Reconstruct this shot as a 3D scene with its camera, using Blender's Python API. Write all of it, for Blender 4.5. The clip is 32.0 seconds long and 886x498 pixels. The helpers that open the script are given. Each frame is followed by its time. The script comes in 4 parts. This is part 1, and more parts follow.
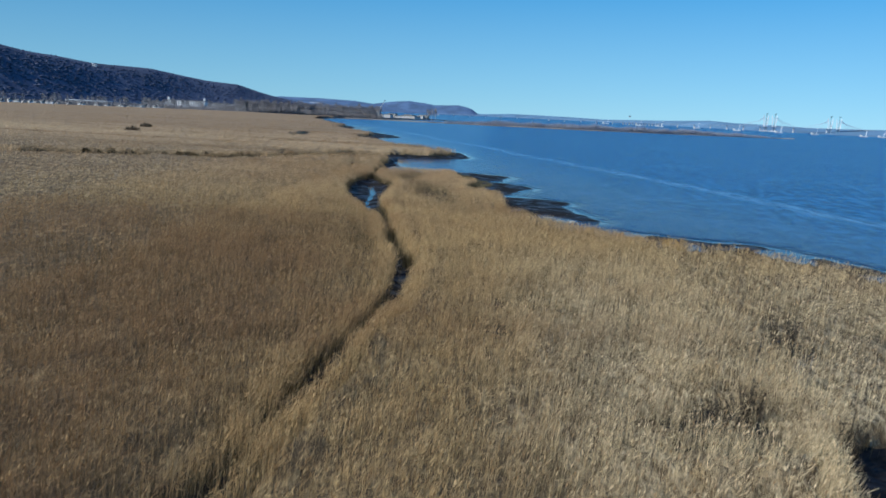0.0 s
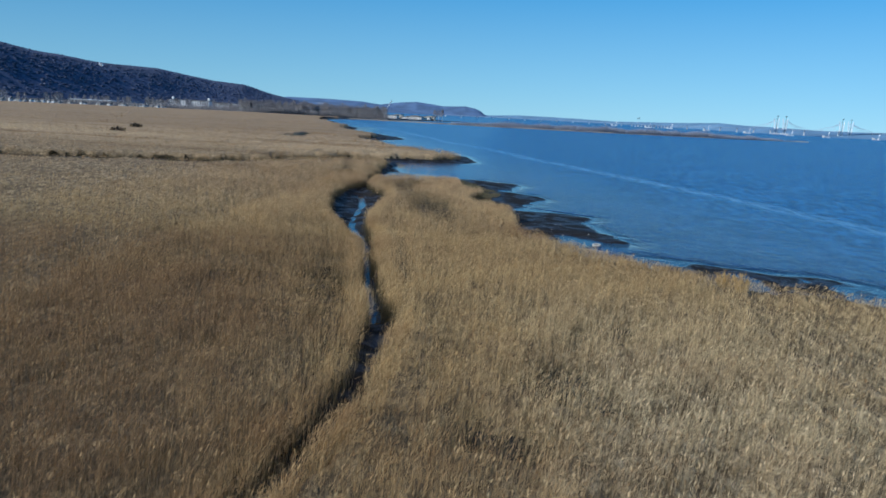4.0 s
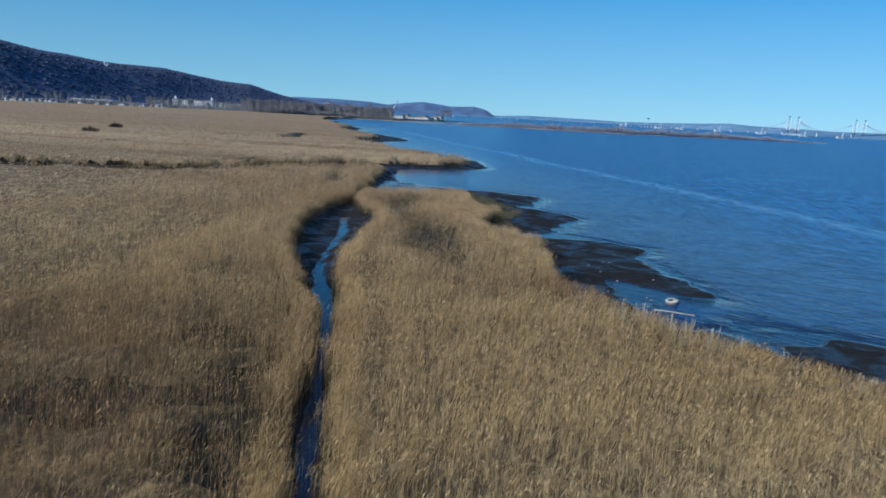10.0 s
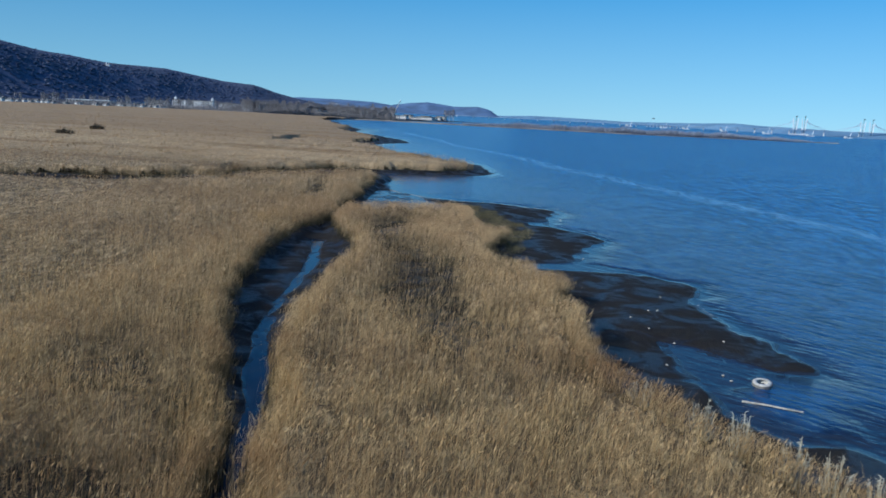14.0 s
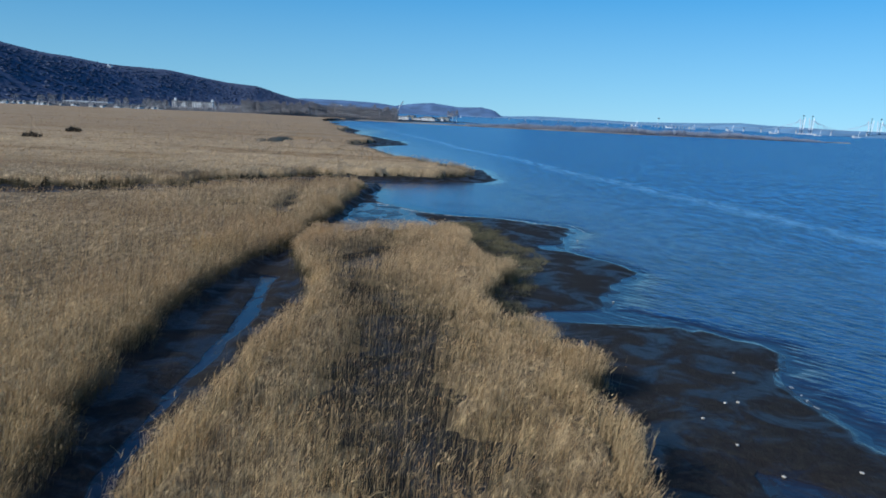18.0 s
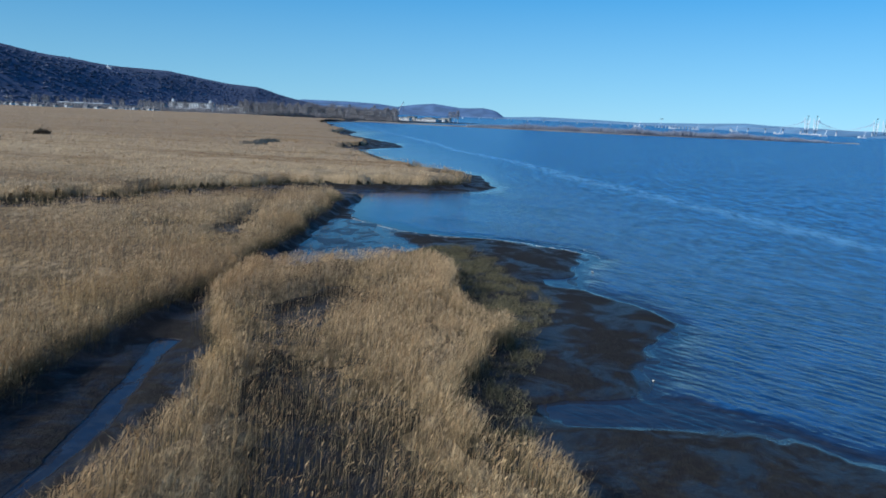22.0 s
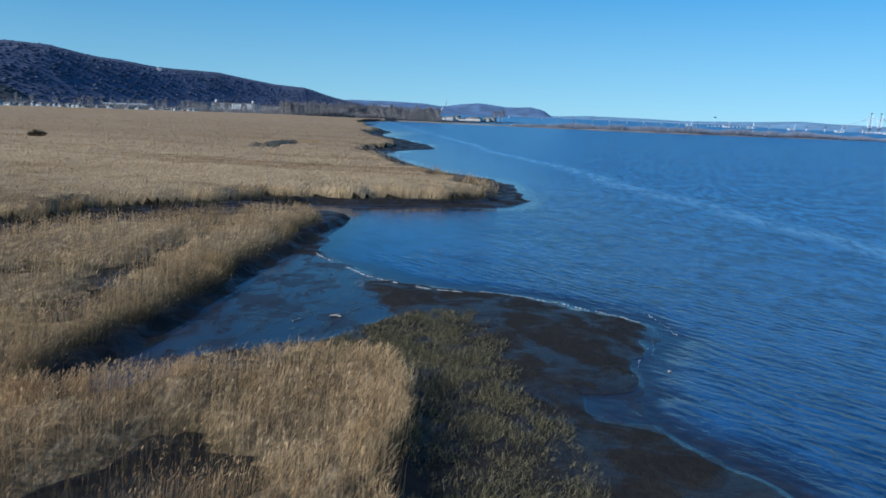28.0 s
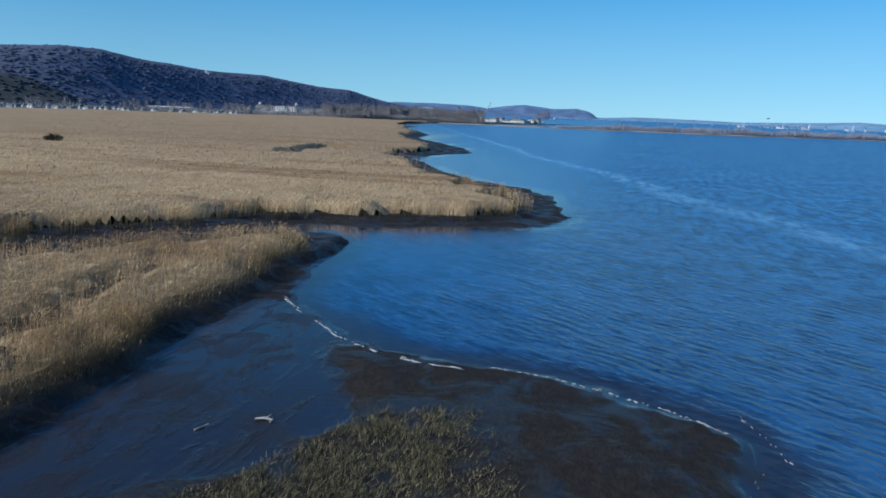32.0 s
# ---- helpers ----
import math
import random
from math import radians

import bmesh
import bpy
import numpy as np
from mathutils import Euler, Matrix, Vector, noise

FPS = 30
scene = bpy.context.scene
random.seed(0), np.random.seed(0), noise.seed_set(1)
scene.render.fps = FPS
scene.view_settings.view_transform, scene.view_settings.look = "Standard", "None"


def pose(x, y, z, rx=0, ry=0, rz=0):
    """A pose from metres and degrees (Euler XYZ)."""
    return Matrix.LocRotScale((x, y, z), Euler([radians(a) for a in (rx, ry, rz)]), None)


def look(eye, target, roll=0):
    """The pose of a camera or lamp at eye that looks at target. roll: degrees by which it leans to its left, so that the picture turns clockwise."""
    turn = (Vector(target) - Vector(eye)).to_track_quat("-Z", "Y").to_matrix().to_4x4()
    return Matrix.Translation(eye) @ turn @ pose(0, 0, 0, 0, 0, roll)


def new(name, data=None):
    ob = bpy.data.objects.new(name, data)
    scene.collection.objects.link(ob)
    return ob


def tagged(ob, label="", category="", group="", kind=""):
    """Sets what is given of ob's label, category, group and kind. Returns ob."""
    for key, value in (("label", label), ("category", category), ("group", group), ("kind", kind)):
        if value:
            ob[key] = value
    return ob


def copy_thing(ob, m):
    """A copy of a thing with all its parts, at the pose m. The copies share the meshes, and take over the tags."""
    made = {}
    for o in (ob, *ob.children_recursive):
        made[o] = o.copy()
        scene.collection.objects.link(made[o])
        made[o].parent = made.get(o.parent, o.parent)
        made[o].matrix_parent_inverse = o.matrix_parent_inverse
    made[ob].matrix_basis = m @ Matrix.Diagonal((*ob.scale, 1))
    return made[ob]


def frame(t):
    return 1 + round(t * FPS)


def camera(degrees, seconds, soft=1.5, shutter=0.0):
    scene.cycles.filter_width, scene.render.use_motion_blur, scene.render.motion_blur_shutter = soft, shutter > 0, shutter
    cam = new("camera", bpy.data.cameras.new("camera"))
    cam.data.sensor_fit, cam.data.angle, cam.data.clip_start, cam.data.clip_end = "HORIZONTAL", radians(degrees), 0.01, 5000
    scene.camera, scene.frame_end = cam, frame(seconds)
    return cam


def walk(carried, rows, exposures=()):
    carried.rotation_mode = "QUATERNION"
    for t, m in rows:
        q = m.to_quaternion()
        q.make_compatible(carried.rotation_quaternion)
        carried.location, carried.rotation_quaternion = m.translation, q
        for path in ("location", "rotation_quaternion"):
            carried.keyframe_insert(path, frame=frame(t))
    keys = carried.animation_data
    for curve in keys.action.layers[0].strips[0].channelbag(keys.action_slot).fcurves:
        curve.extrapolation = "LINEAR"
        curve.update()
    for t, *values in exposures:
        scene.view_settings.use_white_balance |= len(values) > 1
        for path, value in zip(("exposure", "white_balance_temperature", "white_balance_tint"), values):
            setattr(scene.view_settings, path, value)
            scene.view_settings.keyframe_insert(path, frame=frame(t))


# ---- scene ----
cam = camera(62.49, 32.0, soft=1.7, shutter=0.4)
PATH = [
    (0, (2.329, 2.936, 12.476), (2.199, 4.890, 12.109), 2.80),
    (1, (2.421, 6.535, 12.455), (2.286, 8.488, 12.088), 2.80),
    (2, (2.400, 10.134, 12.436), (2.261, 12.086, 12.069), 2.90),
    (3, (2.283, 13.955, 12.473), (2.139, 15.907, 12.107), 3.00),
    (6, (1.446, 25.999, 12.064), (1.289, 27.950, 11.700), 3.10),
    (7, (1.140, 29.947, 11.969), (0.979, 31.898, 11.603), 3.10),
    (8, (0.949, 33.711, 11.984), (0.785, 35.662, 11.618), 3.00),
    (9, (0.662, 37.515, 11.978), (0.495, 39.466, 11.612), 3.00),
    (10, (0.229, 41.024, 12.067), (0.061, 42.974, 11.702), 3.10),
    (11, (0.016, 44.596, 12.110), (-0.155, 46.546, 11.745), 3.10),
    (12, (-0.293, 48.516, 12.105), (-0.467, 50.466, 11.740), 3.00),
    (13, (-0.419, 52.497, 12.082), (-0.596, 54.447, 11.717), 3.00),
    (14, (-0.588, 56.471, 12.104), (-0.767, 58.420, 11.739), 3.00),
    (17, (-0.947, 68.212, 11.995), (-1.136, 70.160, 11.631), 2.90),
    (18, (-0.958, 72.070, 12.010), (-1.149, 74.019, 11.646), 2.80),
    (19, (-0.957, 75.901, 11.981), (-1.149, 77.850, 11.617), 2.80),
    (20, (-0.891, 79.695, 11.999), (-1.087, 81.643, 11.635), 2.80),
    (21, (-0.846, 83.610, 12.003), (-1.043, 85.558, 11.640), 2.80),
    (22, (-0.821, 87.399, 11.890), (-1.019, 89.348, 11.528), 2.70),
    (23, (-0.665, 91.167, 11.909), (-0.863, 93.115, 11.547), 2.80),
    (24, (-0.399, 95.154, 11.852), (-0.609, 97.101, 11.490), 2.70),
    (25, (-0.176, 99.227, 11.756), (-0.415, 101.170, 11.391), 2.60),
    (28, (0.070, 111.710, 11.570), (-0.252, 113.640, 11.202), 2.40),
    (29, (0.041, 115.413, 11.568), (-0.312, 117.338, 11.197), 2.40),
    (30, (0.033, 118.997, 11.549), (-0.344, 120.918, 11.181), 2.30),
    (31, (-0.057, 122.645, 11.566), (-0.460, 124.561, 11.196), 2.20),
    (32, (-0.208, 126.228, 11.598), (-0.648, 128.136, 11.230), 2.20),
]
walk(cam, [(t, look(eye, target, roll)) for t, eye, target, roll in PATH], [(0, 0.06, 5480, 8), (9, 0.02, 5350, 8), (18, 0.08, 5350, 8), (25, 0.14, 5380, 8), (29, 0.14, 5440, 8), (32, 0.17, 5500, 8)])

# ---------- light ----------
SUN_AZ, SUN_EL = radians(240), radians(31)
world = bpy.data.worlds.new("sky")
scene.world = world
world.use_nodes = True
wn = world.node_tree
sky = wn.nodes.new("ShaderNodeTexSky")
sky.sky_type, sky.sun_disc = "NISHITA", False
sky.sun_elevation, sky.sun_rotation = SUN_EL, SUN_AZ
sky.air_density, sky.dust_density, sky.ozone_density = 0.8, 0.0, 6.0
sky.altitude = 600
wn.nodes["Background"].inputs["Strength"].default_value = 0.113
# clear cold air: the blue deepens evenly from the horizon upwards
sky_co = wn.nodes.new("ShaderNodeTexCoord")
sky_up = wn.nodes.new("ShaderNodeSeparateXYZ")
wn.links.new(sky_co.outputs["Generated"], sky_up.inputs[0])
clear = wn.nodes.new("ShaderNodeValToRGB")
wn.links.new(sky_up.outputs[2], clear.inputs[0])
clear.color_ramp.elements[0].position, clear.color_ramp.elements[0].color = 0.0, (2.8, 5.1, 5.75, 1)
clear.color_ramp.elements[1].position, clear.color_ramp.elements[1].color = 0.75, (0.35, 1.2, 3.0, 1)
for height, hue in ((0.17, (0.7, 2.9, 5.1, 1)), (0.36, (0.42, 1.75, 4.3, 1))):
    clear.color_ramp.elements.new(height).color = hue
sky_mix = wn.nodes.new("ShaderNodeMix")
sky_mix.data_type = "RGBA"
sky_mix.inputs[0].default_value = 0.86
wn.links.new(sky.outputs[0], sky_mix.inputs[6])
wn.links.new(clear.outputs[0], sky_mix.inputs[7])
# the clear sky is deepest square to the sun and paler away from it
away = wn.nodes.new("ShaderNodeVectorMath")
away.operation = "DOT_PRODUCT"
away.inputs[1].default_value = (-math.sin(SUN_AZ), -math.cos(SUN_AZ), 0)
wn.links.new(sky_co.outputs["Generated"], away.inputs[0])
deep = wn.nodes.new("ShaderNodeMapRange")
for socket, value in zip(deep.inputs[1:], (-0.1, 0.8, 0.85, 1.1)):
    socket.default_value = value
wn.links.new(away.outputs["Value"], deep.inputs[0])
sky_deep = wn.nodes.new("ShaderNodeVectorMath")
sky_deep.operation = "SCALE"
wn.links.new(sky_mix.outputs[2], sky_deep.inputs[0])
wn.links.new(deep.outputs[0], sky_deep.inputs["Scale"])
wn.links.new(sky_deep.outputs[0], wn.nodes["Background"].inputs["Color"])
sun_data = bpy.data.lights.new("sun", "SUN")
sun_data.energy, sun_data.angle, sun_data.color = 4.2, radians(0.5), (1.0, 0.92, 0.79)
sun = new("sun", sun_data)
to_sun = Vector((math.sin(SUN_AZ) * math.cos(SUN_EL), math.cos(SUN_AZ) * math.cos(SUN_EL), math.sin(SUN_EL)))
sun.matrix_world = look(to_sun * 300, (0, 0, 0))


# ---------- materials ----------
class Mat:
    """A node material in the making."""

    def __init__(self, name, rough=0.8, metal=0.0, spec=0.5):
        self.m = bpy.data.materials.new(name)
        self.m.use_nodes = True
        self.t = self.m.node_tree
        self.b = self.t.nodes["Principled BSDF"]
        self.b.inputs["Roughness"].default_value = rough
        self.b.inputs["Metallic"].default_value = metal
        self.b.inputs["Specular IOR Level"].default_value = spec
        self.co = self.t.nodes.new("ShaderNodeTexCoord").outputs["Object"]

    def put(self, value, socket):
        if isinstance(value, bpy.types.NodeSocket):
            self.t.links.new(value, socket)
        else:
            socket.default_value = value

    def set(self, name, value):
        self.put(value, self.b.inputs[name])
        return self

    def scaled(self, s):
        n = self.t.nodes.new("ShaderNodeMapping")
        self.t.links.new(self.co, n.inputs[0])
        n.inputs["Scale"].default_value = s if isinstance(s, tuple) else (s, s, s)
        return n.outputs[0]

    def noise(self, scale, detail=4, rough=0.55, distort=0.0):
        n = self.t.nodes.new("ShaderNodeTexNoise")
        self.t.links.new(self.scaled(scale), n.inputs["Vector"])
        n.inputs["Scale"].default_value = 1.0
        n.inputs["Detail"].default_value = detail
        n.inputs["Roughness"].default_value = rough
        n.inputs["Distortion"].default_value = distort
        return n.outputs["Fac"]

    def math(self, op, a, b=0.0, clamp=False):
        n = self.t.nodes.new("ShaderNodeMath")
        n.operation, n.use_clamp = op, clamp
        self.put(a, n.inputs[0])
        self.put(b, n.inputs[1])
        return n.outputs[0]

    def span(self, v, lo, hi, a=0.0, b=1.0):
        n = self.t.nodes.new("ShaderNodeMapRange")
        n.interpolation_type = "SMOOTHSTEP"
        for s, x in zip(n.inputs, (v, lo, hi, a, b)):
            self.put(x, s)
        return n.outputs[0]

    def mix(self, f, a, b):
        n = self.t.nodes.new("ShaderNodeMix")
        n.data_type = "RGBA"
        self.put(f, n.inputs[0])
        for x, i in ((a, 6), (b, 7)):
            self.put((*x, 1) if isinstance(x, tuple) else x, n.inputs[i])
        return n.outputs[2]

    def ramp(self, v, *stops):
        n = self.t.nodes.new("ShaderNodeValToRGB")
        self.put(v, n.inputs[0])
        e = n.color_ramp.elements
        while len(e) < len(stops):
            e.new(0.5)
        for k, (p, c) in zip(e, stops):
            k.position, k.color = p, (*c, 1)
        return n.outputs[0]

    def island(self):
        return self.t.nodes.new("ShaderNodeNewGeometry").outputs["Random Per Island"]

    def axis(self, i):
        n = self.t.nodes.new("ShaderNodeSeparateXYZ")
        self.t.links.new(self.co, n.inputs[0])
        return n.outputs[i]

    def bump(self, h, strength, dist):
        n = self.t.nodes.new("ShaderNodeBump")
        n.inputs["Strength"].default_value, n.inputs["Distance"].default_value = strength, dist
        self.put(h, n.inputs["Height"])
        self.put(n.outputs[0], self.b.inputs["Normal"])
        return self


def plain(name, colour, rough=0.7, metal=0.0, vary=0.25, scale=3.0):
    m = Mat(name, rough, metal)
    n = m.noise(scale, 4)
    m.set("Base Color", m.mix(m.span(n, 0.3, 0.7), tuple(c * (1 - vary) for c in colour), tuple(min(1, c * (1 + vary * 0.6)) for c in colour)))
    m.bump(m.noise(scale * 7, 3), 0.25, 0.03)
    return m.m


def reed_colours(m, dull=1.0, share=1.0):
    """Straw that turns russet west of the ditch, in large drifts."""
    drift = m.noise((0.009, 0.03, 0.0), 5, 0.65, 0.8)
    west = m.span(m.axis(0), -14.0, -1.0, 1.0, 0.0)
    south = m.span(m.axis(1), 50.0, 90.0, 1.0, 0.15)
    f = m.math("MULTIPLY", m.math("MULTIPLY", west, south), 0.95)
    f = m.math("MULTIPLY", m.math("ADD", f, m.span(drift, 0.44, 0.64, -0.1, 0.5), True), share)
    lines = m.span(m.noise((0.007, 0.09, 0.0), 4, 0.6, 0.5), 0.54, 0.66, 0.0, 0.8)
    f = m.math("ADD", f, m.math("MULTIPLY", lines, m.span(m.axis(1), 110.0, 190.0)), True)
    # browner reeds along the river's edge
    bank = m.math("ADD", m.axis(0), m.math("MULTIPLY", m.math("SUBTRACT", m.axis(1), 88.0), 1.05))
    bank = m.math("MULTIPLY", m.span(bank, -2.0, 2.5, 0.0, 0.6), m.math("MULTIPLY", m.span(m.axis(1), 68.0, 76.0), m.span(m.axis(1), 87.0, 94.0, 1.0, 0.0)))
    f = m.math("ADD", f, bank, True)
    # stands of one age: patches a few metres wide
    stand = m.noise(0.42, 4, 0.62, 0.7)
    f = m.math("ADD", f, m.span(stand, 0.5, 0.72, 0.0, 0.4), True)
    straw = m.mix(m.span(m.axis(1), 60.0, 140.0), tuple(c * dull for c in (0.63, 0.452, 0.215)), tuple(c * dull for c in (0.7, 0.5, 0.275)))
    straw = m.mix(m.span(m.axis(1), 200.0, 330.0), straw, tuple(c * dull for c in (0.46, 0.318, 0.183)))
    pale = m.math("MULTIPLY", m.span(m.axis(0), 0.0, 9.0), m.span(m.axis(1), 40.0, 72.0, 1.0, 0.0))
    straw = m.mix(pale, straw, tuple(c * dull for c in (0.84, 0.68, 0.41)))
    gold = m.span(m.noise(0.16, 3, 0.6, 0.5), 0.56, 0.7, 0.0, 0.55)
    straw = m.mix(gold, straw, tuple(c * dull for c in (0.62, 0.42, 0.17)))
    russet = tuple(c * dull for c in (0.385, 0.24, 0.115))
    # shade of the trodden-down hollows on the point, painted as darker stems
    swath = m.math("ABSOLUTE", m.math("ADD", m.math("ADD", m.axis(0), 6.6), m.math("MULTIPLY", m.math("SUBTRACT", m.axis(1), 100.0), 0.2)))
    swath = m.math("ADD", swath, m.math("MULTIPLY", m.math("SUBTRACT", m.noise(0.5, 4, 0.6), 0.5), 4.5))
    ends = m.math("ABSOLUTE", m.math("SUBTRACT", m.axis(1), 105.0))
    hollow_shade = m.math("MULTIPLY", m.span(swath, 0.5, 2.0, 1.0, 0.0), m.span(ends, 5.0, 16.0, 0.5, 0.0))
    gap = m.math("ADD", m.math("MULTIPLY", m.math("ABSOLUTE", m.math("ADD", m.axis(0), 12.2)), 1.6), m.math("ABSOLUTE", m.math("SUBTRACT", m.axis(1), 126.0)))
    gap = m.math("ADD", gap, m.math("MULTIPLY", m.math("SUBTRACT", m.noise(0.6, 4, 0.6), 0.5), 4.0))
    hollow_shade = m.math("MAXIMUM", hollow_shade, m.span(gap, 3.0, 5.5, 0.6, 0.0))
    return m.mix(hollow_shade, m.mix(f, straw, russet), tuple(c * dull for c in (0.17, 0.115, 0.058)))


def make_reed(name, dull, low, share, tones):
    m = Mat(name, 0.75, 0.0, 0.25)
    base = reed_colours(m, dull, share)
    r = m.island()
    tone = m.ramp(r, *tones)
    n = m.t.nodes.new("ShaderNodeMix")
    n.data_type, n.blend_type = "RGBA", "MULTIPLY"
    n.inputs[0].default_value = 1.0
    m.put(base, n.inputs[6])
    m.put(tone, n.inputs[7])
    # grey-green sheaths at the foot, with shade low among the stalks painted in
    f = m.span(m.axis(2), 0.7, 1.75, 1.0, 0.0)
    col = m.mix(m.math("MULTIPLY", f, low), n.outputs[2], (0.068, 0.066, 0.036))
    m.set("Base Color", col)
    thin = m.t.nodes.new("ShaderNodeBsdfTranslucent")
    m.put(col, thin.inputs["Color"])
    both = m.t.nodes.new("ShaderNodeMixShader")
    both.inputs[0].default_value = 0.35
    m.t.links.new(m.b.outputs[0], both.inputs[1])
    m.t.links.new(thin.outputs[0], both.inputs[2])
    m.t.links.new(both.outputs[0], m.t.nodes["Material Output"].inputs["Surface"])
    return m.m


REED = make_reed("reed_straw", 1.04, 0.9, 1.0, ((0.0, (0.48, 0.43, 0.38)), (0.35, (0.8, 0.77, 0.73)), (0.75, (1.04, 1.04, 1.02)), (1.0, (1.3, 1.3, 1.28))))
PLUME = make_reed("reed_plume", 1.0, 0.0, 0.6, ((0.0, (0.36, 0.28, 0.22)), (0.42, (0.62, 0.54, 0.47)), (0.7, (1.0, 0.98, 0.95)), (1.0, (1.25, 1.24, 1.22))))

m = Mat("reed_canopy", 0.9, 0.0, 0.15)
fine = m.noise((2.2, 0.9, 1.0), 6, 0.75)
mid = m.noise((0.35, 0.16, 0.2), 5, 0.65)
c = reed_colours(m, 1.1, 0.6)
# noise paints dark gaps between reeds onto the sheet, weaker to the north
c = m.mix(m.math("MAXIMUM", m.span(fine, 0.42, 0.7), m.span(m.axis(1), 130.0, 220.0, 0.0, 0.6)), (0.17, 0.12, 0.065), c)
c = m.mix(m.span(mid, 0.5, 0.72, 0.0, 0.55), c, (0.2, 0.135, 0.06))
m.set("Base Color", c)
m.bump(m.math("ADD", fine, m.math("MULTIPLY", mid, 1.5)), 1.0, 0.5)
CANOPY = m.m

m = Mat("mud", 0.3, 0.0, 0.15)
big, small = m.noise(0.34, 6, 0.65, 0.6), m.noise(2.6, 6, 0.65)
wet = m.span(big, 0.42, 0.6)
film = m.math("ADD", m.span(m.axis(2), 0.035, 0.06, 0.2, 1.0), m.span(m.noise((0.9, 0.22, 1.0), 5, 0.6, 0.6), 0.52, 0.66, 0.0, 0.5), True)
m.set("Base Color", m.mix(m.span(small, 0.35, 0.7), m.mix(wet, (0.022, 0.0185, 0.017), (0.014, 0.012, 0.013)), m.mix(m.span(m.axis(2), 0.035, 0.07), (0.019, 0.016, 0.017), (0.034, 0.031, 0.025))))
m.set("Roughness", m.math("ADD", m.math("MULTIPLY", wet, -0.45), m.math("ADD", m.math("MULTIPLY", m.math("MULTIPLY", small, film), 0.35), m.span(m.axis(2), 0.035, 0.07, 0.3, 0.7)), True))
m.bump(m.math("MULTIPLY", m.math("ADD", small, m.math("MULTIPLY", m.noise(9.0, 4), 0.4)), film), 1.0, 0.07)
m.set("Specular IOR Level", m.math("ADD", m.span(m.axis(2), 0.035, 0.07, 0.2, 0.05), m.math("MULTIPLY", wet, 0.2)))
MUD = m.m

m = Mat("river_water", 0.08, 0.0, 0.5)
# wind waves that run in from the river, with ripples on them, calmer by the shore
def waves(scale, angle, distort):
    w = m.t.nodes.new("ShaderNodeTexWave")
    w.wave_type, w.bands_direction = "BANDS", "Y"
    turn = m.t.nodes.new("ShaderNodeMapping")
    m.t.links.new(m.co, turn.inputs[0])
    turn.inputs["Rotation"].default_value = (0, 0, radians(angle))
    m.t.links.new(turn.outputs[0], w.inputs["Vector"])
    for key, v in (("Scale", scale), ("Distortion", distort), ("Detail", 2.0), ("Detail Scale", 0.5), ("Detail Roughness", 0.6)):
        w.inputs[key].default_value = v
    return w.outputs["Fac"]


def crests(along, across, angle, detail):
    """Short-crested waves: noise drawn out along the crests."""
    spin = m.t.nodes.new("ShaderNodeMapping")
    m.t.links.new(m.co, spin.inputs[0])
    spin.inputs["Rotation"].default_value = (0, 0, radians(angle))
    turn = m.t.nodes.new("ShaderNodeMapping")
    m.t.links.new(spin.outputs[0], turn.inputs[0])
    turn.inputs["Scale"].default_value = (along, across, 1)
    n = m.t.nodes.new("ShaderNodeTexNoise")
    m.t.links.new(turn.outputs[0], n.inputs["Vector"])
    for key, v in (("Scale", 1.0), ("Detail", detail), ("Roughness", 0.5), ("Distortion", 0.4)):
        n.inputs[key].default_value = v
    return n.outputs["Fac"]


rip = m.noise((1.1, 2.0, 1.0), 5, 0.65, 0.3)
swell = m.noise((0.05, 0.09, 1.0), 4, 0.6)
gust = m.noise((0.03, 0.012, 1.0), 4, 0.6)
x, y = m.axis(0), m.axis(1)
meander = m.math("MULTIPLY", m.math("SUBTRACT", m.noise(0.02, 3), 0.5), 14.0)
line = m.math("ADD", m.math("ADD", x, meander), m.math("SUBTRACT", m.math("MULTIPLY", y, 0.335), 92.0))
slick = m.span(m.math("ABSOLUTE", line), 0.5, 5.0, 1.0, 0.0)
slick = m.math("MULTIPLY", slick, m.span(m.noise((0.5, 0.16, 1), 7, 0.75), 0.36, 0.6))
# crest and trough contrast, and bluer far reflection, painted into the tint
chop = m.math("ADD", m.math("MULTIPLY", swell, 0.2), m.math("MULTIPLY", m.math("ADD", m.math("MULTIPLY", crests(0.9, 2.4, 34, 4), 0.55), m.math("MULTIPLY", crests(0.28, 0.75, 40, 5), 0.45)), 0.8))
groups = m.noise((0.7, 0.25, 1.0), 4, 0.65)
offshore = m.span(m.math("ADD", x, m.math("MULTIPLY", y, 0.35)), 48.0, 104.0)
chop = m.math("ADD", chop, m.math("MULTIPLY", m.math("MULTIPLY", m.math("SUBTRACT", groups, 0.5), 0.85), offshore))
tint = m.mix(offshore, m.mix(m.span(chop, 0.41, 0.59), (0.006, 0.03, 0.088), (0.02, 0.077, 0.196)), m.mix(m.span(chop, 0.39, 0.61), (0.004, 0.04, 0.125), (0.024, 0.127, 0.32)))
depth = m.t.nodes.new("ShaderNodeAttribute")
depth.attribute_name = "depth"
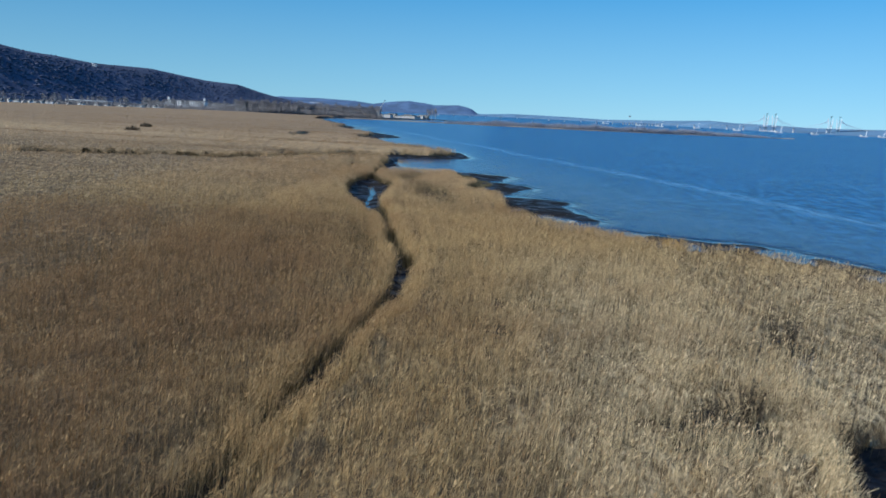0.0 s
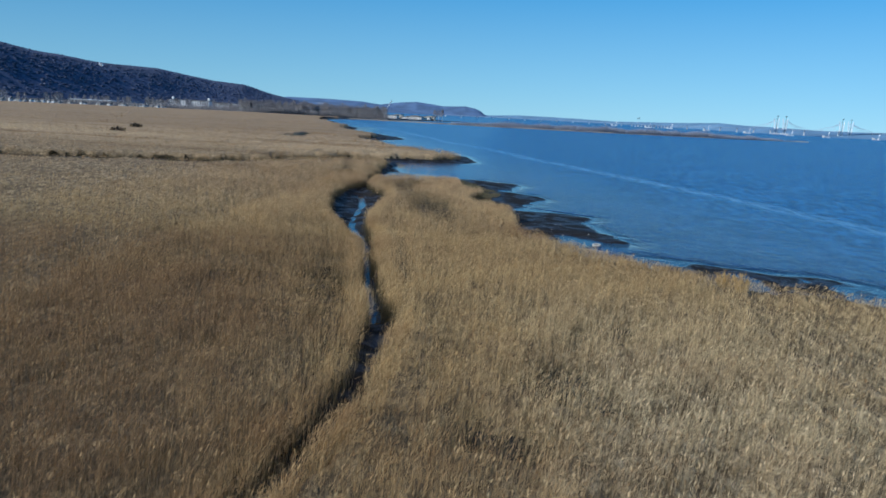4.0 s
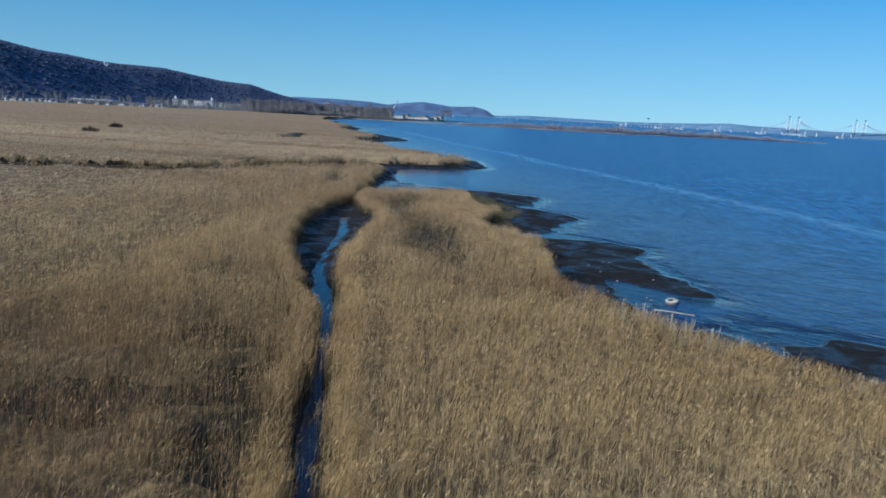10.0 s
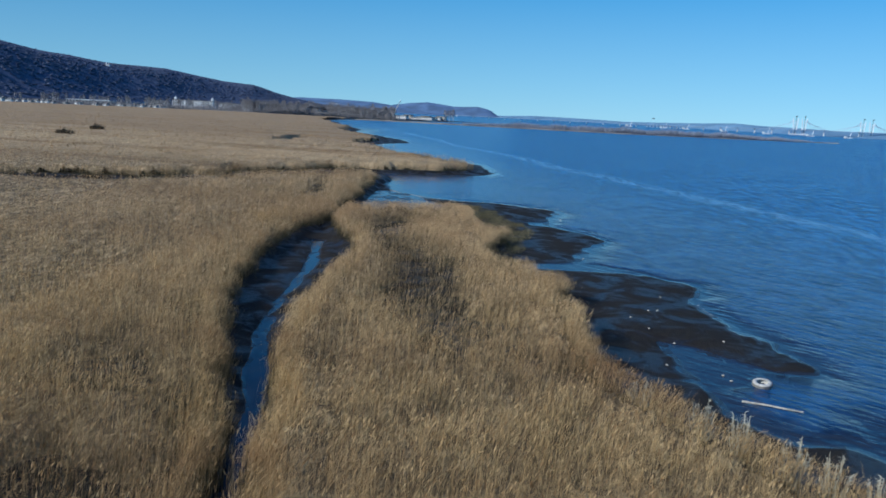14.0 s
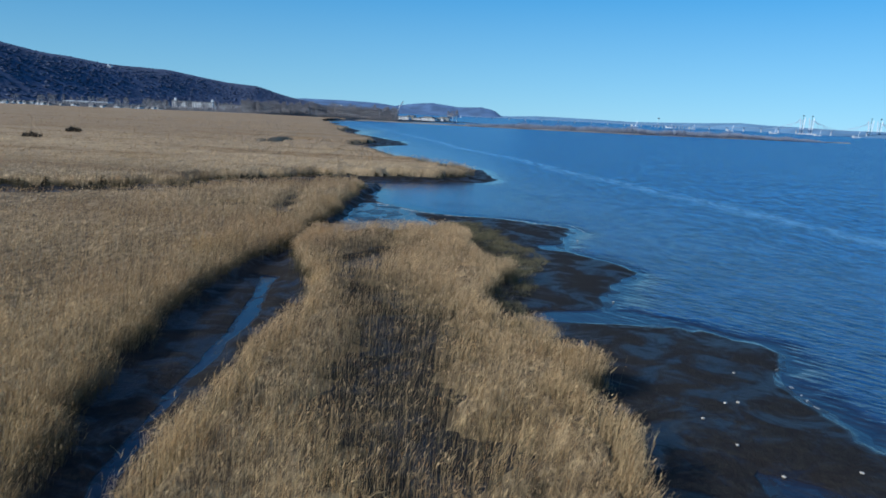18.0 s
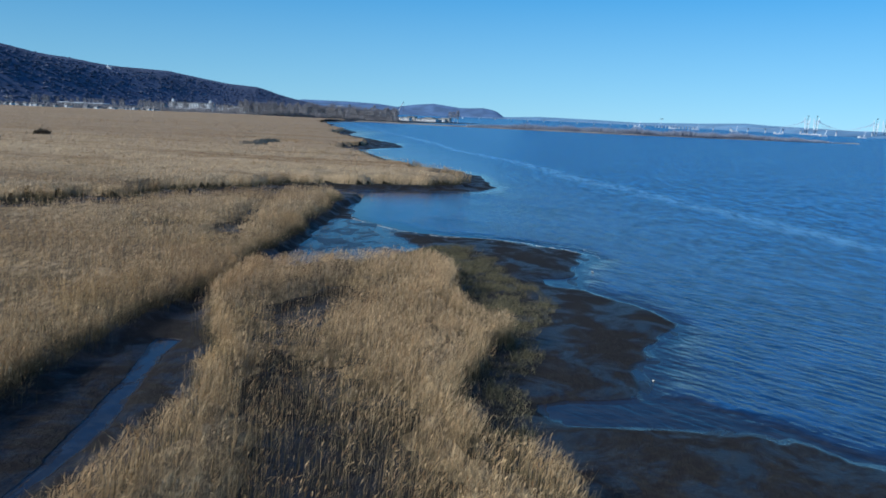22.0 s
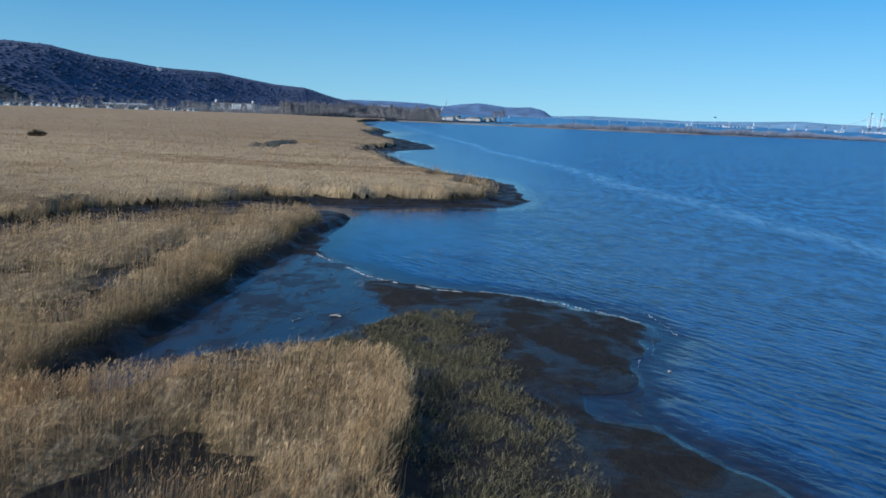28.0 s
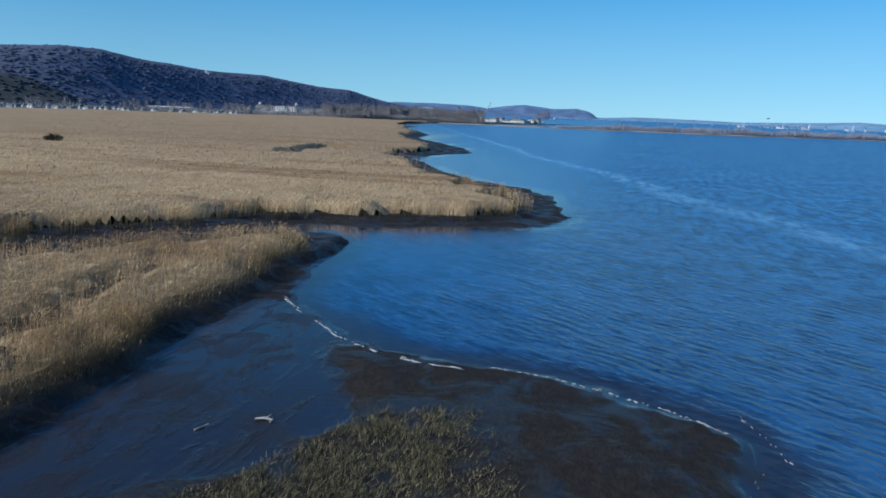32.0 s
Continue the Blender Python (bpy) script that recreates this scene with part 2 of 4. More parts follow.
# over the flats the dark bottom shows through thin clear water
shoal = m.span(depth.outputs["Fac"], 0.02, 0.42, 0.93, 0.0)
tint = m.mix(shoal, tint, m.mix(m.span(rip, 0.4, 0.62), (0.014, 0.014, 0.016), (0.026, 0.026, 0.026)))
# the slick is a paler streak in the colour
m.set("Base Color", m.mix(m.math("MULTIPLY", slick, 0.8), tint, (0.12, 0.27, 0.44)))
m.set("Roughness", m.math("ADD", m.math("MULTIPLY", offshore, 0.1), m.math("MULTIPLY", m.math("SUBTRACT", 1.6, shoal), 0.1)))
m.set("Specular IOR Level", m.math("ADD", m.math("MULTIPLY", offshore, -0.14), 0.43))
m.set("IOR", 1.33)
open_water = m.span(m.math("ADD", x, m.math("MULTIPLY", m.noise(0.08, 3), 10.0)), -9.0, 16.0, 0.05, 1.0)

h = m.math("ADD", m.math("MULTIPLY", crests(0.9, 2.2, 36, 3), 0.9), m.math("MULTIPLY", crests(0.3, 0.75, 44, 4), 1.0))
h = m.math("ADD", h, m.math("ADD", m.math("MULTIPLY", waves(0.4, 40, 9.0), 0.13), m.math("MULTIPLY", rip, 0.3)))
h = m.math("MULTIPLY", m.math("MULTIPLY", h, m.math("SUBTRACT", 1.0, m.math("MULTIPLY", shoal, 0.97))), m.math("MULTIPLY", open_water, m.span(gust, 0.3, 0.7, 0.7, 1.2)))
m.bump(h, 1.0, 0.4)
WATER = m.m

# aerial haze is mixed into the ridge and tree colours as blue
m = Mat("hazy_woodland", 0.95, 0.0, 0.1)
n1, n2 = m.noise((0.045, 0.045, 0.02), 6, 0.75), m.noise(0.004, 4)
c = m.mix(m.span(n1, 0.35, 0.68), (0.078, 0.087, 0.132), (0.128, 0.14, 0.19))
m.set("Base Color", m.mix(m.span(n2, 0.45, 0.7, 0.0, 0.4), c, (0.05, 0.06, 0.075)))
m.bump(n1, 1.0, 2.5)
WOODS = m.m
m = Mat("hazy_hill_trees", 0.95, 0.0, 0.1)
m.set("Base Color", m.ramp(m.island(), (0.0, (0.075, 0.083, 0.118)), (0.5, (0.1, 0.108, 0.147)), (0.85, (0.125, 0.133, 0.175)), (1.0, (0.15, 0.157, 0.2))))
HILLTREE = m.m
# the near spur's shade is put into this dark woodland colour
DARKWOODS = plain("shaded_woodland", (0.03, 0.034, 0.036), 0.95, 0, 0.4, 0.05)
# stronger haze painted into the far hills and shore
FARHILL = plain("hazy_far_woodland", (0.105, 0.17, 0.285), 0.95, 0, 0.28, 0.015)
HAZEHILL = plain("hazy_far_shore", (0.15, 0.265, 0.385), 0.95, 0, 0.2, 0.01)
WHITE = plain("white_paint", (0.74, 0.73, 0.70), 0.6, 0, 0.12, 0.4)
CREAM = plain("cream_siding", (0.55, 0.51, 0.44), 0.7, 0, 0.15, 0.4)
GREYROOF = plain("grey_shingle", (0.16, 0.155, 0.15), 0.85, 0, 0.3, 0.5)
BROWNROOF = plain("brown_shingle", (0.17, 0.12, 0.09), 0.85, 0, 0.3, 0.5)
PANE = plain("dark_pane", (0.03, 0.035, 0.04), 0.4, 0, 0.2, 0.5)
STEEL = plain("pale_steel", (0.78, 0.79, 0.80), 0.5, 0.2, 0.15, 0.05)
# distance haze painted into the bridge deck and cables as blue-grey
HAZESTEEL = plain("hazed_deck_steel", (0.42, 0.5, 0.58), 0.6, 0.1, 0.15, 0.05)
CONCRETE = plain("pale_concrete", (0.78, 0.77, 0.75), 0.85, 0, 0.15, 0.05)
BLACKISH = plain("dark_steel", (0.05, 0.055, 0.06), 0.6, 0.3, 0.2, 0.1)
BARK = plain("grey_bark", (0.62, 0.59, 0.55), 0.95, 0, 0.3, 0.8)
TWIGS = plain("bare_twigs", (0.29, 0.262, 0.25), 0.95, 0, 0.3, 0.8)
SCRUB = plain("dark_scrub", (0.06, 0.045, 0.026), 0.95, 0, 0.4, 1.5)
SEEDHEAD = plain("seed_fluff", (0.5, 0.46, 0.34), 0.95, 0, 0.3, 2.0)
TAWNY = plain("tawny_grass", (0.52, 0.33, 0.11), 0.9, 0, 0.3, 2.0)
GREYTWIG = plain("grey_twigs", (0.20, 0.175, 0.14), 0.95, 0, 0.3, 2.0)
DRYMUD = plain("bleached_rubber", (0.52, 0.49, 0.43), 0.85, 0, 0.35, 6.0)
TREAD = plain("worn_tread", (0.24, 0.225, 0.20), 0.9, 0, 0.35, 8.0)
DRIFTWOOD = plain("silvered_wood", (0.50, 0.45, 0.37), 0.85, 0, 0.4, 7.0)
FOAM = plain("river_foam", (0.48, 0.49, 0.48), 0.9, 0, 0.3, 9.0)
m = Mat("dull_marsh_grass", 0.85, 0.0, 0.2)
m.set("Base Color", m.ramp(m.island(), (0.0, (0.06, 0.058, 0.03)), (0.6, (0.13, 0.115, 0.06)), (1.0, (0.31, 0.25, 0.15))))
SHORTGRASS = m.m
PIERSTONE = plain("pier_fill", (0.34, 0.27, 0.18), 0.9, 0, 0.5, 0.03)
PIERTWIG = plain("pier_twigs", (0.30, 0.32, 0.38), 0.95, 0, 0.3, 0.8)


# ---------- mesh helpers ----------
def mesh(name, verts, faces, material, smooth=False):
    """A mesh from arrays; faces all of one size."""
    me = bpy.data.meshes.new(name)
    v, f = np.asarray(verts, np.float32).reshape(-1, 3), np.asarray(faces, np.int32)
    k = f.shape[1]
    me.vertices.add(len(v))
    me.vertices.foreach_set("co", v.ravel())
    me.loops.add(f.size)
    me.loops.foreach_set("vertex_index", f.ravel())
    me.polygons.add(len(f))
    me.polygons.foreach_set("loop_start", np.arange(len(f), dtype=np.int32) * k)
    if smooth:
        me.polygons.foreach_set("use_smooth", np.ones(len(f), dtype=bool))
    me.update(calc_edges=True)
    me.materials.append(material)
    return me


def part(name, data, parent, label="", material=None, at=None):
    """One mesh object under a thing or a part; data is a mesh or a bmesh."""
    if isinstance(data, bmesh.types.BMesh):
        me = bpy.data.meshes.new(name)
        data.to_mesh(me)
        data.free()
        me.materials.append(material)
        data = me
    ob = new(name, data)
    ob.parent = parent
    if at is not None:
        ob.matrix_basis = at
    return tagged(ob, label)


def box(bm, sx, sy, sz, m=Matrix(), bevel=0.0):
    made = bmesh.ops.create_cube(bm, size=1.0, matrix=m @ Matrix.Diagonal((sx, sy, sz, 1)))
    if bevel:
        edges = list({e for v in made["verts"] for e in v.link_edges})
        bmesh.ops.bevel(bm, geom=edges, offset=bevel, segments=1, affect="EDGES")
    return bm


def rod(bm, a, b, ra, rb, n=6):
    a, b = Vector(a), Vector(b)
    d = b - a
    m = Matrix.Translation((a + b) / 2) @ d.to_track_quat("Z", "Y").to_matrix().to_4x4()
    bmesh.ops.create_cone(bm, cap_ends=True, segments=n, radius1=ra, radius2=rb, depth=d.length, matrix=m)
    return bm


def lattice(shape, seed, reach):
    """Smooth value noise on points (n, 2), cells of the given reach, between 0 and 1."""
    g = np.random.RandomState(seed).rand(256, 256)
    p = np.asarray(shape) / reach
    i = np.floor(p).astype(int)
    f = p - i
    f = f * f * (3 - 2 * f)
    a, b = i[..., 0] % 256, i[..., 1] % 256
    a1, b1 = (a + 1) % 256, (b + 1) % 256
    return (g[a, b] * (1 - f[..., 0]) + g[a1, b] * f[..., 0]) * (1 - f[..., 1]) + (g[a, b1] * (1 - f[..., 0]) + g[a1, b1] * f[..., 0]) * f[..., 1]


def fractal(p, seed, reach, octaves=4):
    out, amp, tot = 0.0, 1.0, 0.0
    for k in range(octaves):
        out, tot = out + amp * lattice(p, seed + k, reach / 2 ** k), tot + amp
        amp *= 0.55
    return out / tot


def inside(p, poly):
    """Signed distance to a closed outline, positive within it."""
    p = np.asarray(p, float)
    shape = p.shape[:-1]
    p = p.reshape(-1, 2)
    a = np.asarray(poly, float)
    b = np.roll(a, -1, axis=0)
    best, within = np.full(len(p), 1e18), np.zeros(len(p), bool)
    for (ax, ay), (bx, by) in zip(a, b):
        dx, dy = bx - ax, by - ay
        s = np.clip(((p[:, 0] - ax) * dx + (p[:, 1] - ay) * dy) / (dx * dx + dy * dy), 0, 1)
        best = np.minimum(best, (p[:, 0] - ax - s * dx) ** 2 + (p[:, 1] - ay - s * dy) ** 2)
        if ay != by:
            within ^= ((ay > p[:, 1]) != (by > p[:, 1])) & (p[:, 0] < (bx - ax) * (p[:, 1] - ay) / (by - ay) + ax)
    return np.where(within, np.sqrt(best), -np.sqrt(best)).reshape(shape)


# ---------- the plan ----------
WEST_BED = [(-7.2, -60), (-6.7, 10), (-6.2, 20), (-5.0, 35), (-4.2, 44), (-4.2, 49), (-5.0, 56), (-6.5, 62), (-8.0, 70), (-9.5, 77), (-12.5, 86), (-16.6, 95),
            (-18.3, 102), (-19.7, 110), (-20.3, 118), (-20.5, 126), (-20.1, 134), (-20.3, 141), (-20.7, 150), (-21.7, 158), (-22.2, 167), (-23.4, 176), (-25, 183),
            (-28.5, 184.5), (-31, 177.5), (-36, 174), (-38.4, 169), (-41, 162), (-46, 154.5), (-56, 145.5), (-70, 139.5), (-100, 130), (-240, 100), (-900, 30), (-900, -60)]
POINT_BED = [(-5.6, -60), (-5.6, 10), (-5.2, 20), (-4.2, 35), (-3.2, 43), (-2.7, 49), (-3.2, 56), (-5.2, 63), (-7, 71), (-8.6, 80), (-11.4, 90), (-12, 100),
             (-12.5, 112), (-14.4, 118), (-16.4, 122), (-18.4, 127), (-17.8, 131.4), (-15.6, 134.4), (-12.8, 137), (-10.2, 139.4), (-8.2, 141.2), (-6.4, 140.8), (-5.2, 137), (-4.0, 131), (-2.8, 127),
             (-1.0, 124.6), (-1.2, 123.2), (-3.0, 122.3), (-2.6, 118), (-2.5, 113), (-1.6, 110.5), (0.8, 109), (1.3, 105), (3.3, 103.9), (3.2, 102.6), (1.4, 101.0), (2.0, 98.5), (3.3, 96.6), (3.5, 88), (6.9, 82), (9.5, 79), (12, 76), (15, 73), (19, 70.5), (25, 67.5), (30, 64),
             (36, 56), (48, 47), (75, 33), (120, -60)]
NORTH_BED = [(-52, 162.5), (-47.5, 169.5), (-45, 178), (-42, 183.5), (-37, 187), (-33.5, 194), (-31, 197), (-25, 197), (-18, 201), (-11.5, 205), (-9.3, 210), (-11.5, 217), (-15.7, 225),
             (-22, 236), (-29, 248), (-35, 261), (-43, 280), (-54, 300), (-55, 312), (-50, 326), (-53, 345), (-66, 372), (-88, 430), (-94, 476), (-130, 575), (-165, 690),
             (-186, 790), (-182, 856), (-330, 850), (-500, 640), (-720, 360), (-900, 110), (-900, 40), (-240, 111.5), (-100, 142.5), (-73, 152.5), (-61, 157.5)]
SOUTH_SHORE = [(130, -60), (82, 36), (60, 52), (42, 66), (34, 78), (30, 82.5), (24, 83), (20, 85.5), (16, 86), (14.5, 84), (11, 84.5), (8.6, 87.6), (8.4, 92), (8.8, 96.4)]
SPITS = [(11.5, 95), (13, 94.6), (15.2, 94.2), (14.6, 97.5), (13.4, 101.5), (12.4, 104), (12, 107), (13.5, 112.4), (11, 114), (7.5, 115.6), (4.4, 117), (5.2, 120), (6.2, 124),
         (8.4, 131.4), (6.5, 136), (3.4, 139), (1.6, 139.8), (3.1, 142.5), (3.9, 147), (5.4, 151.4), (4.5, 153.8), (2.6, 155.4), (-1.5, 157.3), (-5, 158), (-7.3, 157.6),
         (-10.6, 158.3), (-13.4, 160.2), (-16.8, 163.5)]
NORTH_SHORE = [(-19.6, 167.4), (-21.2, 171.5), (-21.4, 175), (-22.4, 183), (-24.4, 188.3), (-28, 189), (-31, 193.6), (-24, 195), (-17, 198),
               (-10, 201), (-6.4, 204.5), (-5.8, 212), (-8.6, 231), (-14, 243), (-24, 252), (-33, 266), (-40, 283), (-51, 305), (-48, 316), (-41, 337), (-50, 366), (-86, 440),
               (-90, 480), (-128, 580), (-160, 700), (-184, 800), (-150, 868), (-130, 900), (-95, 1050), (-50, 1180), (-420, 1420), (-3000, 1500), (-3000, -60)]
MUD_FLAT = SOUTH_SHORE + SPITS + NORTH_SHORE
INLET = [(-11.5, 144), (-9, 150), (-7.6, 157), (-13, 160), (-19.5, 167), (-20.5, 172), (-22.6, 166), (-22.6, 158), (-21.8, 150), (-20.4, 140), (-18.4, 134), (-16, 136)]
# where the reeds are broken down: x, y, reach, how much lower
POND = [(14.2, 15), (13.4, 19), (13.6, 24), (15.2, 28.4), (16.6, 30.2), (20, 30.8), (24, 29), (26.4, 25), (25.6, 19), (22, 15), (17.5, 13.2)]
COVE = [(4.3, 118.0), (1.7, 117.6), (0.2, 116.7), (0.6, 115.2), (1.6, 114.6), (4.0, 114.9), (7.2, 115.6), (9.5, 117.5), (7, 119)]
NOTCH = [(1.2, 141.6), (4.2, 142.2), (4.0, 138.8), (1.9, 139.0)]
LAGOON = [(8.0, 97.4), (10.2, 96.5), (12.4, 93.5), (11.2, 90.8), (9.6, 90.2), (9.3, 93.0), (8.2, 95.0)]
PEAT = [(-24.4, 172), (-22.2, 176), (-21.8, 181), (-22.6, 186), (-25.0, 188), (-27.5, 186), (-25, 180)]
HOLLOWS = [(-12.4, 121.8, 1.3, 1.7), (-12.8, 124.4, 1.4, 1.8), (-12.7, 126.8, 1.5, 1.8), (-11.9, 129.0, 1.6, 1.8), (-10.6, 130.6, 1.6, 1.8), (-9.2, 131.2, 1.3, 1.6), (-11.0, 117.4, 1.2, 0.9), (-10.0, 114.8, 1.5, 1.1), (-8.6, 112.4, 1.7, 1.1), (-8.6, 116.4, 1.2, 0.7), (-7.4, 110.0, 1.8, 1.05), (-5.8, 112.6, 1.6, 0.75), (-4.8, 109.2, 1.6, 0.75), (-5.4, 106.4, 1.6, 0.85),
           (-8.3, 107.0, 0.8, 0.9), (-6.4, 103.6, 2.1, 1.15), (-5.9, 100.0, 2.1, 1.2), (-5.0, 97.0, 2.2, 1.15), (-4.3, 93.8, 1.9, 1.05), (-4.2, 90.8, 0.8, 0.8), (-1.4, 95.6, 0.9, 0.5), (0.7, 91.2, 1.0, 0.7), (2.6, 89.0, 0.9, 0.6),
           (-8.6, 63.2, 1.9, 0.55), (-10.4, 69.0, 1.8, 0.5), (-7.6, 58.0, 1.5, 0.55), (-13.0, 75.0, 2.0, 0.5), (-16.5, 84.0, 2.0, 0.5), (-15.0, 66.0, 2.4, 0.4), (5.0, 50.0, 2.0, 0.4), (2.5, 43.5, 1.6, 0.45), (9.0, 58.0, 2.2, 0.35),
           (-24.6, 143.4, 1.1, 1.2), (-25.4, 146.2, 1.1, 1.3), (-26.1, 149.0, 1.2, 1.3), (-26.9, 151.8, 1.2, 1.2), (-27.7, 154.8, 1.2, 1.3), (-28.5, 157.8, 1.2, 1.3), (-29.3, 161.0, 1.2, 1.3), (-29.8, 164.2, 1.2, 1.1), (-30.0, 167.6, 1.1, 0.9), (-30.4, 171.5, 1.1, 0.7), (-33.5, 152, 2.2, 0.35),
           (-131, 273.5, 3.0, 0.8), (-74.6, 285, 2.2, 1.5), (-74.4, 290, 2.5, 1.7), (-74.6, 295, 2.6, 1.7), (-75.0, 300, 2.8, 1.7), (-75.4, 305, 2.8, 1.7), (-75.6, 310, 2.9, 1.7), (-75.6, 315, 2.8, 1.7), (-72.6, 280, 2.6, 0.9), (18.2, 42.0, 2.0, 0.4), (12.2, 31, 1.8, 0.5)]


def ground_height(p):
    """Height of the ground: river bed, mud and the soil under the reeds."""
    rough = fractal(p, 11, 7.0, 5) - 0.5
    d = inside(p, MUD_FLAT) + 1.4 * (fractal(p, 31, 4.0, 3) - 0.5) + 1.3 * (fractal(p, 33, 1.5, 2) - 0.5)
    z = np.clip(0.065 + np.where(d > 0, 0.05, 0.12) * d, -0.9, 0.22)
    z = z + np.where(d > -1, 0.14, 0.05) * rough * np.clip(d + 1.5, 0.2, 1.5)
    flat = np.clip(inside(p, INLET) / 2.4 + 0.3 + 3.2 * (fractal(p, 37, 3.5, 4) - 0.5), 0, 1)
    z = z * (1 - flat) + flat * (0.026 + 0.025 * rough)
    pool = np.clip(np.maximum(np.maximum(inside(p, LAGOON), inside(p, COVE)), inside(p, NOTCH)) / 0.7 + 0.6 + 0.8 * rough, 0, 1)
    z = z * (1 - pool) + pool * (-0.012 + 0.05 * rough)
    drowned = np.clip((fractal(p, 39, 4.5, 3) - 0.47) * 6, 0, 1) * np.clip((p[..., 0] - 13) / 3, 0, 1) * np.clip((95 - p[..., 1]) / 3, 0, 1)
    z = z * (1 - drowned) + drowned * np.minimum(z, -0.02)
    bed = np.maximum(np.maximum(inside(p, WEST_BED), inside(p, POINT_BED)), inside(p, NORTH_BED))
    z = np.maximum(z, np.clip(0.1 + 0.7 * (bed + 0.8), -0.9, 0.5) + 0.15 * rough)
    z = np.maximum(z, np.clip(0.9 * inside(p, PEAT) + 0.1, -0.9, 0.55) + 0.25 * rough)
    z = np.minimum(z, np.clip(0.3 - 0.4 * inside(p, POND), 0.1, 9))
    # the stream in the channel
    mid = np.interp(p[..., 1], [56, 63, 66, 75, 84.2, 88.3, 92.3, 99, 104.3, 111.4, 120.3, 124], [-4.1, -5.7, -6.4, -8.3, -10.5, -11.9, -13.3, -14.5, -15.0, -15.8, -17.9, -18.3])
    stream = np.abs(p[..., 0] - mid) + np.where((p[..., 1] > 58) & (p[..., 1] < 121.5), 0, 50) + 1.8 * rough
    return np.where(bed < 0.2, np.minimum(z, np.clip(0.3 * (stream - np.interp(p[..., 1], [60, 72, 80, 92, 98, 121], [0.18, 0.22, 0.48, 0.42, 0.1, 0.2])), -0.12, 9)), z)


def steps(*runs):
    """Grid lines: (from, to, step) runs joined."""
    return np.unique(np.concatenate([np.linspace(a, b, max(2, int(round((b - a) / s)) + 1)) for a, b, s in runs]).round(3))


def sheet(xs, ys, height, keep=None):
    """A grid of quads over the lines xs and ys with the height function, where keep holds."""
    gx, gy = np.meshgrid(xs, ys, indexing="ij")
    p = np.stack([gx, gy], -1)
    z = height(p)
    idx = np.arange(gx.size).reshape(gx.shape)
    f = np.stack([idx[:-1, :-1], idx[1:, :-1], idx[1:, 1:], idx[:-1, 1:]], -1).reshape(-1, 4)
    v = np.concatenate([p, z[..., None]], -1).reshape(-1, 3)
    if keep is not None:
        ok = keep(p).reshape(-1)
        f = f[ok[f].all(1)]
        used = np.unique(f)
        back = np.full(len(v), -1)
        back[used] = np.arange(len(used))
        v, f = v[used], back[f]
    return v, f


# ---------- ground and water ----------
xs = steps((-5200, -900, 400), (-900, -120, 30), (-120, -34, 2.5), (-34, 40, 0.55), (40, 130, 4), (130, 900, 60), (900, 5200, 400))
ys = steps((-800, -60, 60), (-60, 12, 6), (12, 60, 1.2), (60, 212, 0.55), (212, 350, 2.0), (350, 900, 12), (900, 1450, 40), (1450, 5200, 300))
v, f = sheet(xs, ys, ground_height)
ground = tagged(new("ground", mesh("ground", v, f, MUD, True)), "dark wet tidal mud of the marsh and river bed", "ground", kind="structure")
wx, wy = steps((-5200, -300, 350), (-300, -36, 12), (-36, 40, 0.6), (40, 300, 10), (300, 5200, 350)), steps((-800, -50, 150), (-50, 56, 6), (56, 216, 0.6), (216, 420, 6), (420, 5200, 300))
v, f = sheet(wx, wy, lambda p: 0 * p[..., 0])
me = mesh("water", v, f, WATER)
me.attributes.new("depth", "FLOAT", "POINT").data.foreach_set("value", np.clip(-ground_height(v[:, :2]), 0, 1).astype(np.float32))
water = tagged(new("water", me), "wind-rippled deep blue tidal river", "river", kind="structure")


# ---------- reed beds ----------
def lowered(p):
    h = np.zeros(p.shape[:-1])
    p = p + 3.0 * (np.stack([fractal(p, 81, 2.5, 2), fractal(p, 85, 2.5, 2)], -1) - 0.5)
    for x, y, r, k in HOLLOWS:
        h = np.maximum(h, k * np.clip(1.7 - np.hypot(p[..., 0] - x, p[..., 1] - y) / r, 0, 1))
    return h


def reed_height(p, broken=1.0):
    """Height of the reed tops over the datum; broken: how far those of the hollows are down."""
    return 2.05 + 0.75 * (fractal(p, 71, 9.0, 4) - 0.5) + 0.5 * (fractal(p, 77, 45.0, 2) - 0.5) - broken * lowered(p)


def crowding(p):
    """How thick the stalks stand, between 0 and 1, in stands a few metres wide."""
    return np.clip(2.7 * fractal(p, 95, 2.6, 3) - 0.75, 0.18, 1.0)


def from_path(p):
    """Distance in plan from the middle line of the marsh."""
    y = np.clip(p[:, 1], 25, 150)
    return np.hypot(p[:, 0] + 4, p[:, 1] - y)


# from, to (metres off the middle line), stalks a square metre, width, leaves a stalk, share with plumes
ZONES = [(0, 21, 84.0, 0.021, 2, 0.34), (21, 42, 27.0, 0.034, 1, 0.4), (42, 90, 8.5, 0.06, 1, 0.6), (90, 170, 2.8, 0.11, 0, 0.7), (170, 380, 0.4, 0.2, 0, 0.8)]


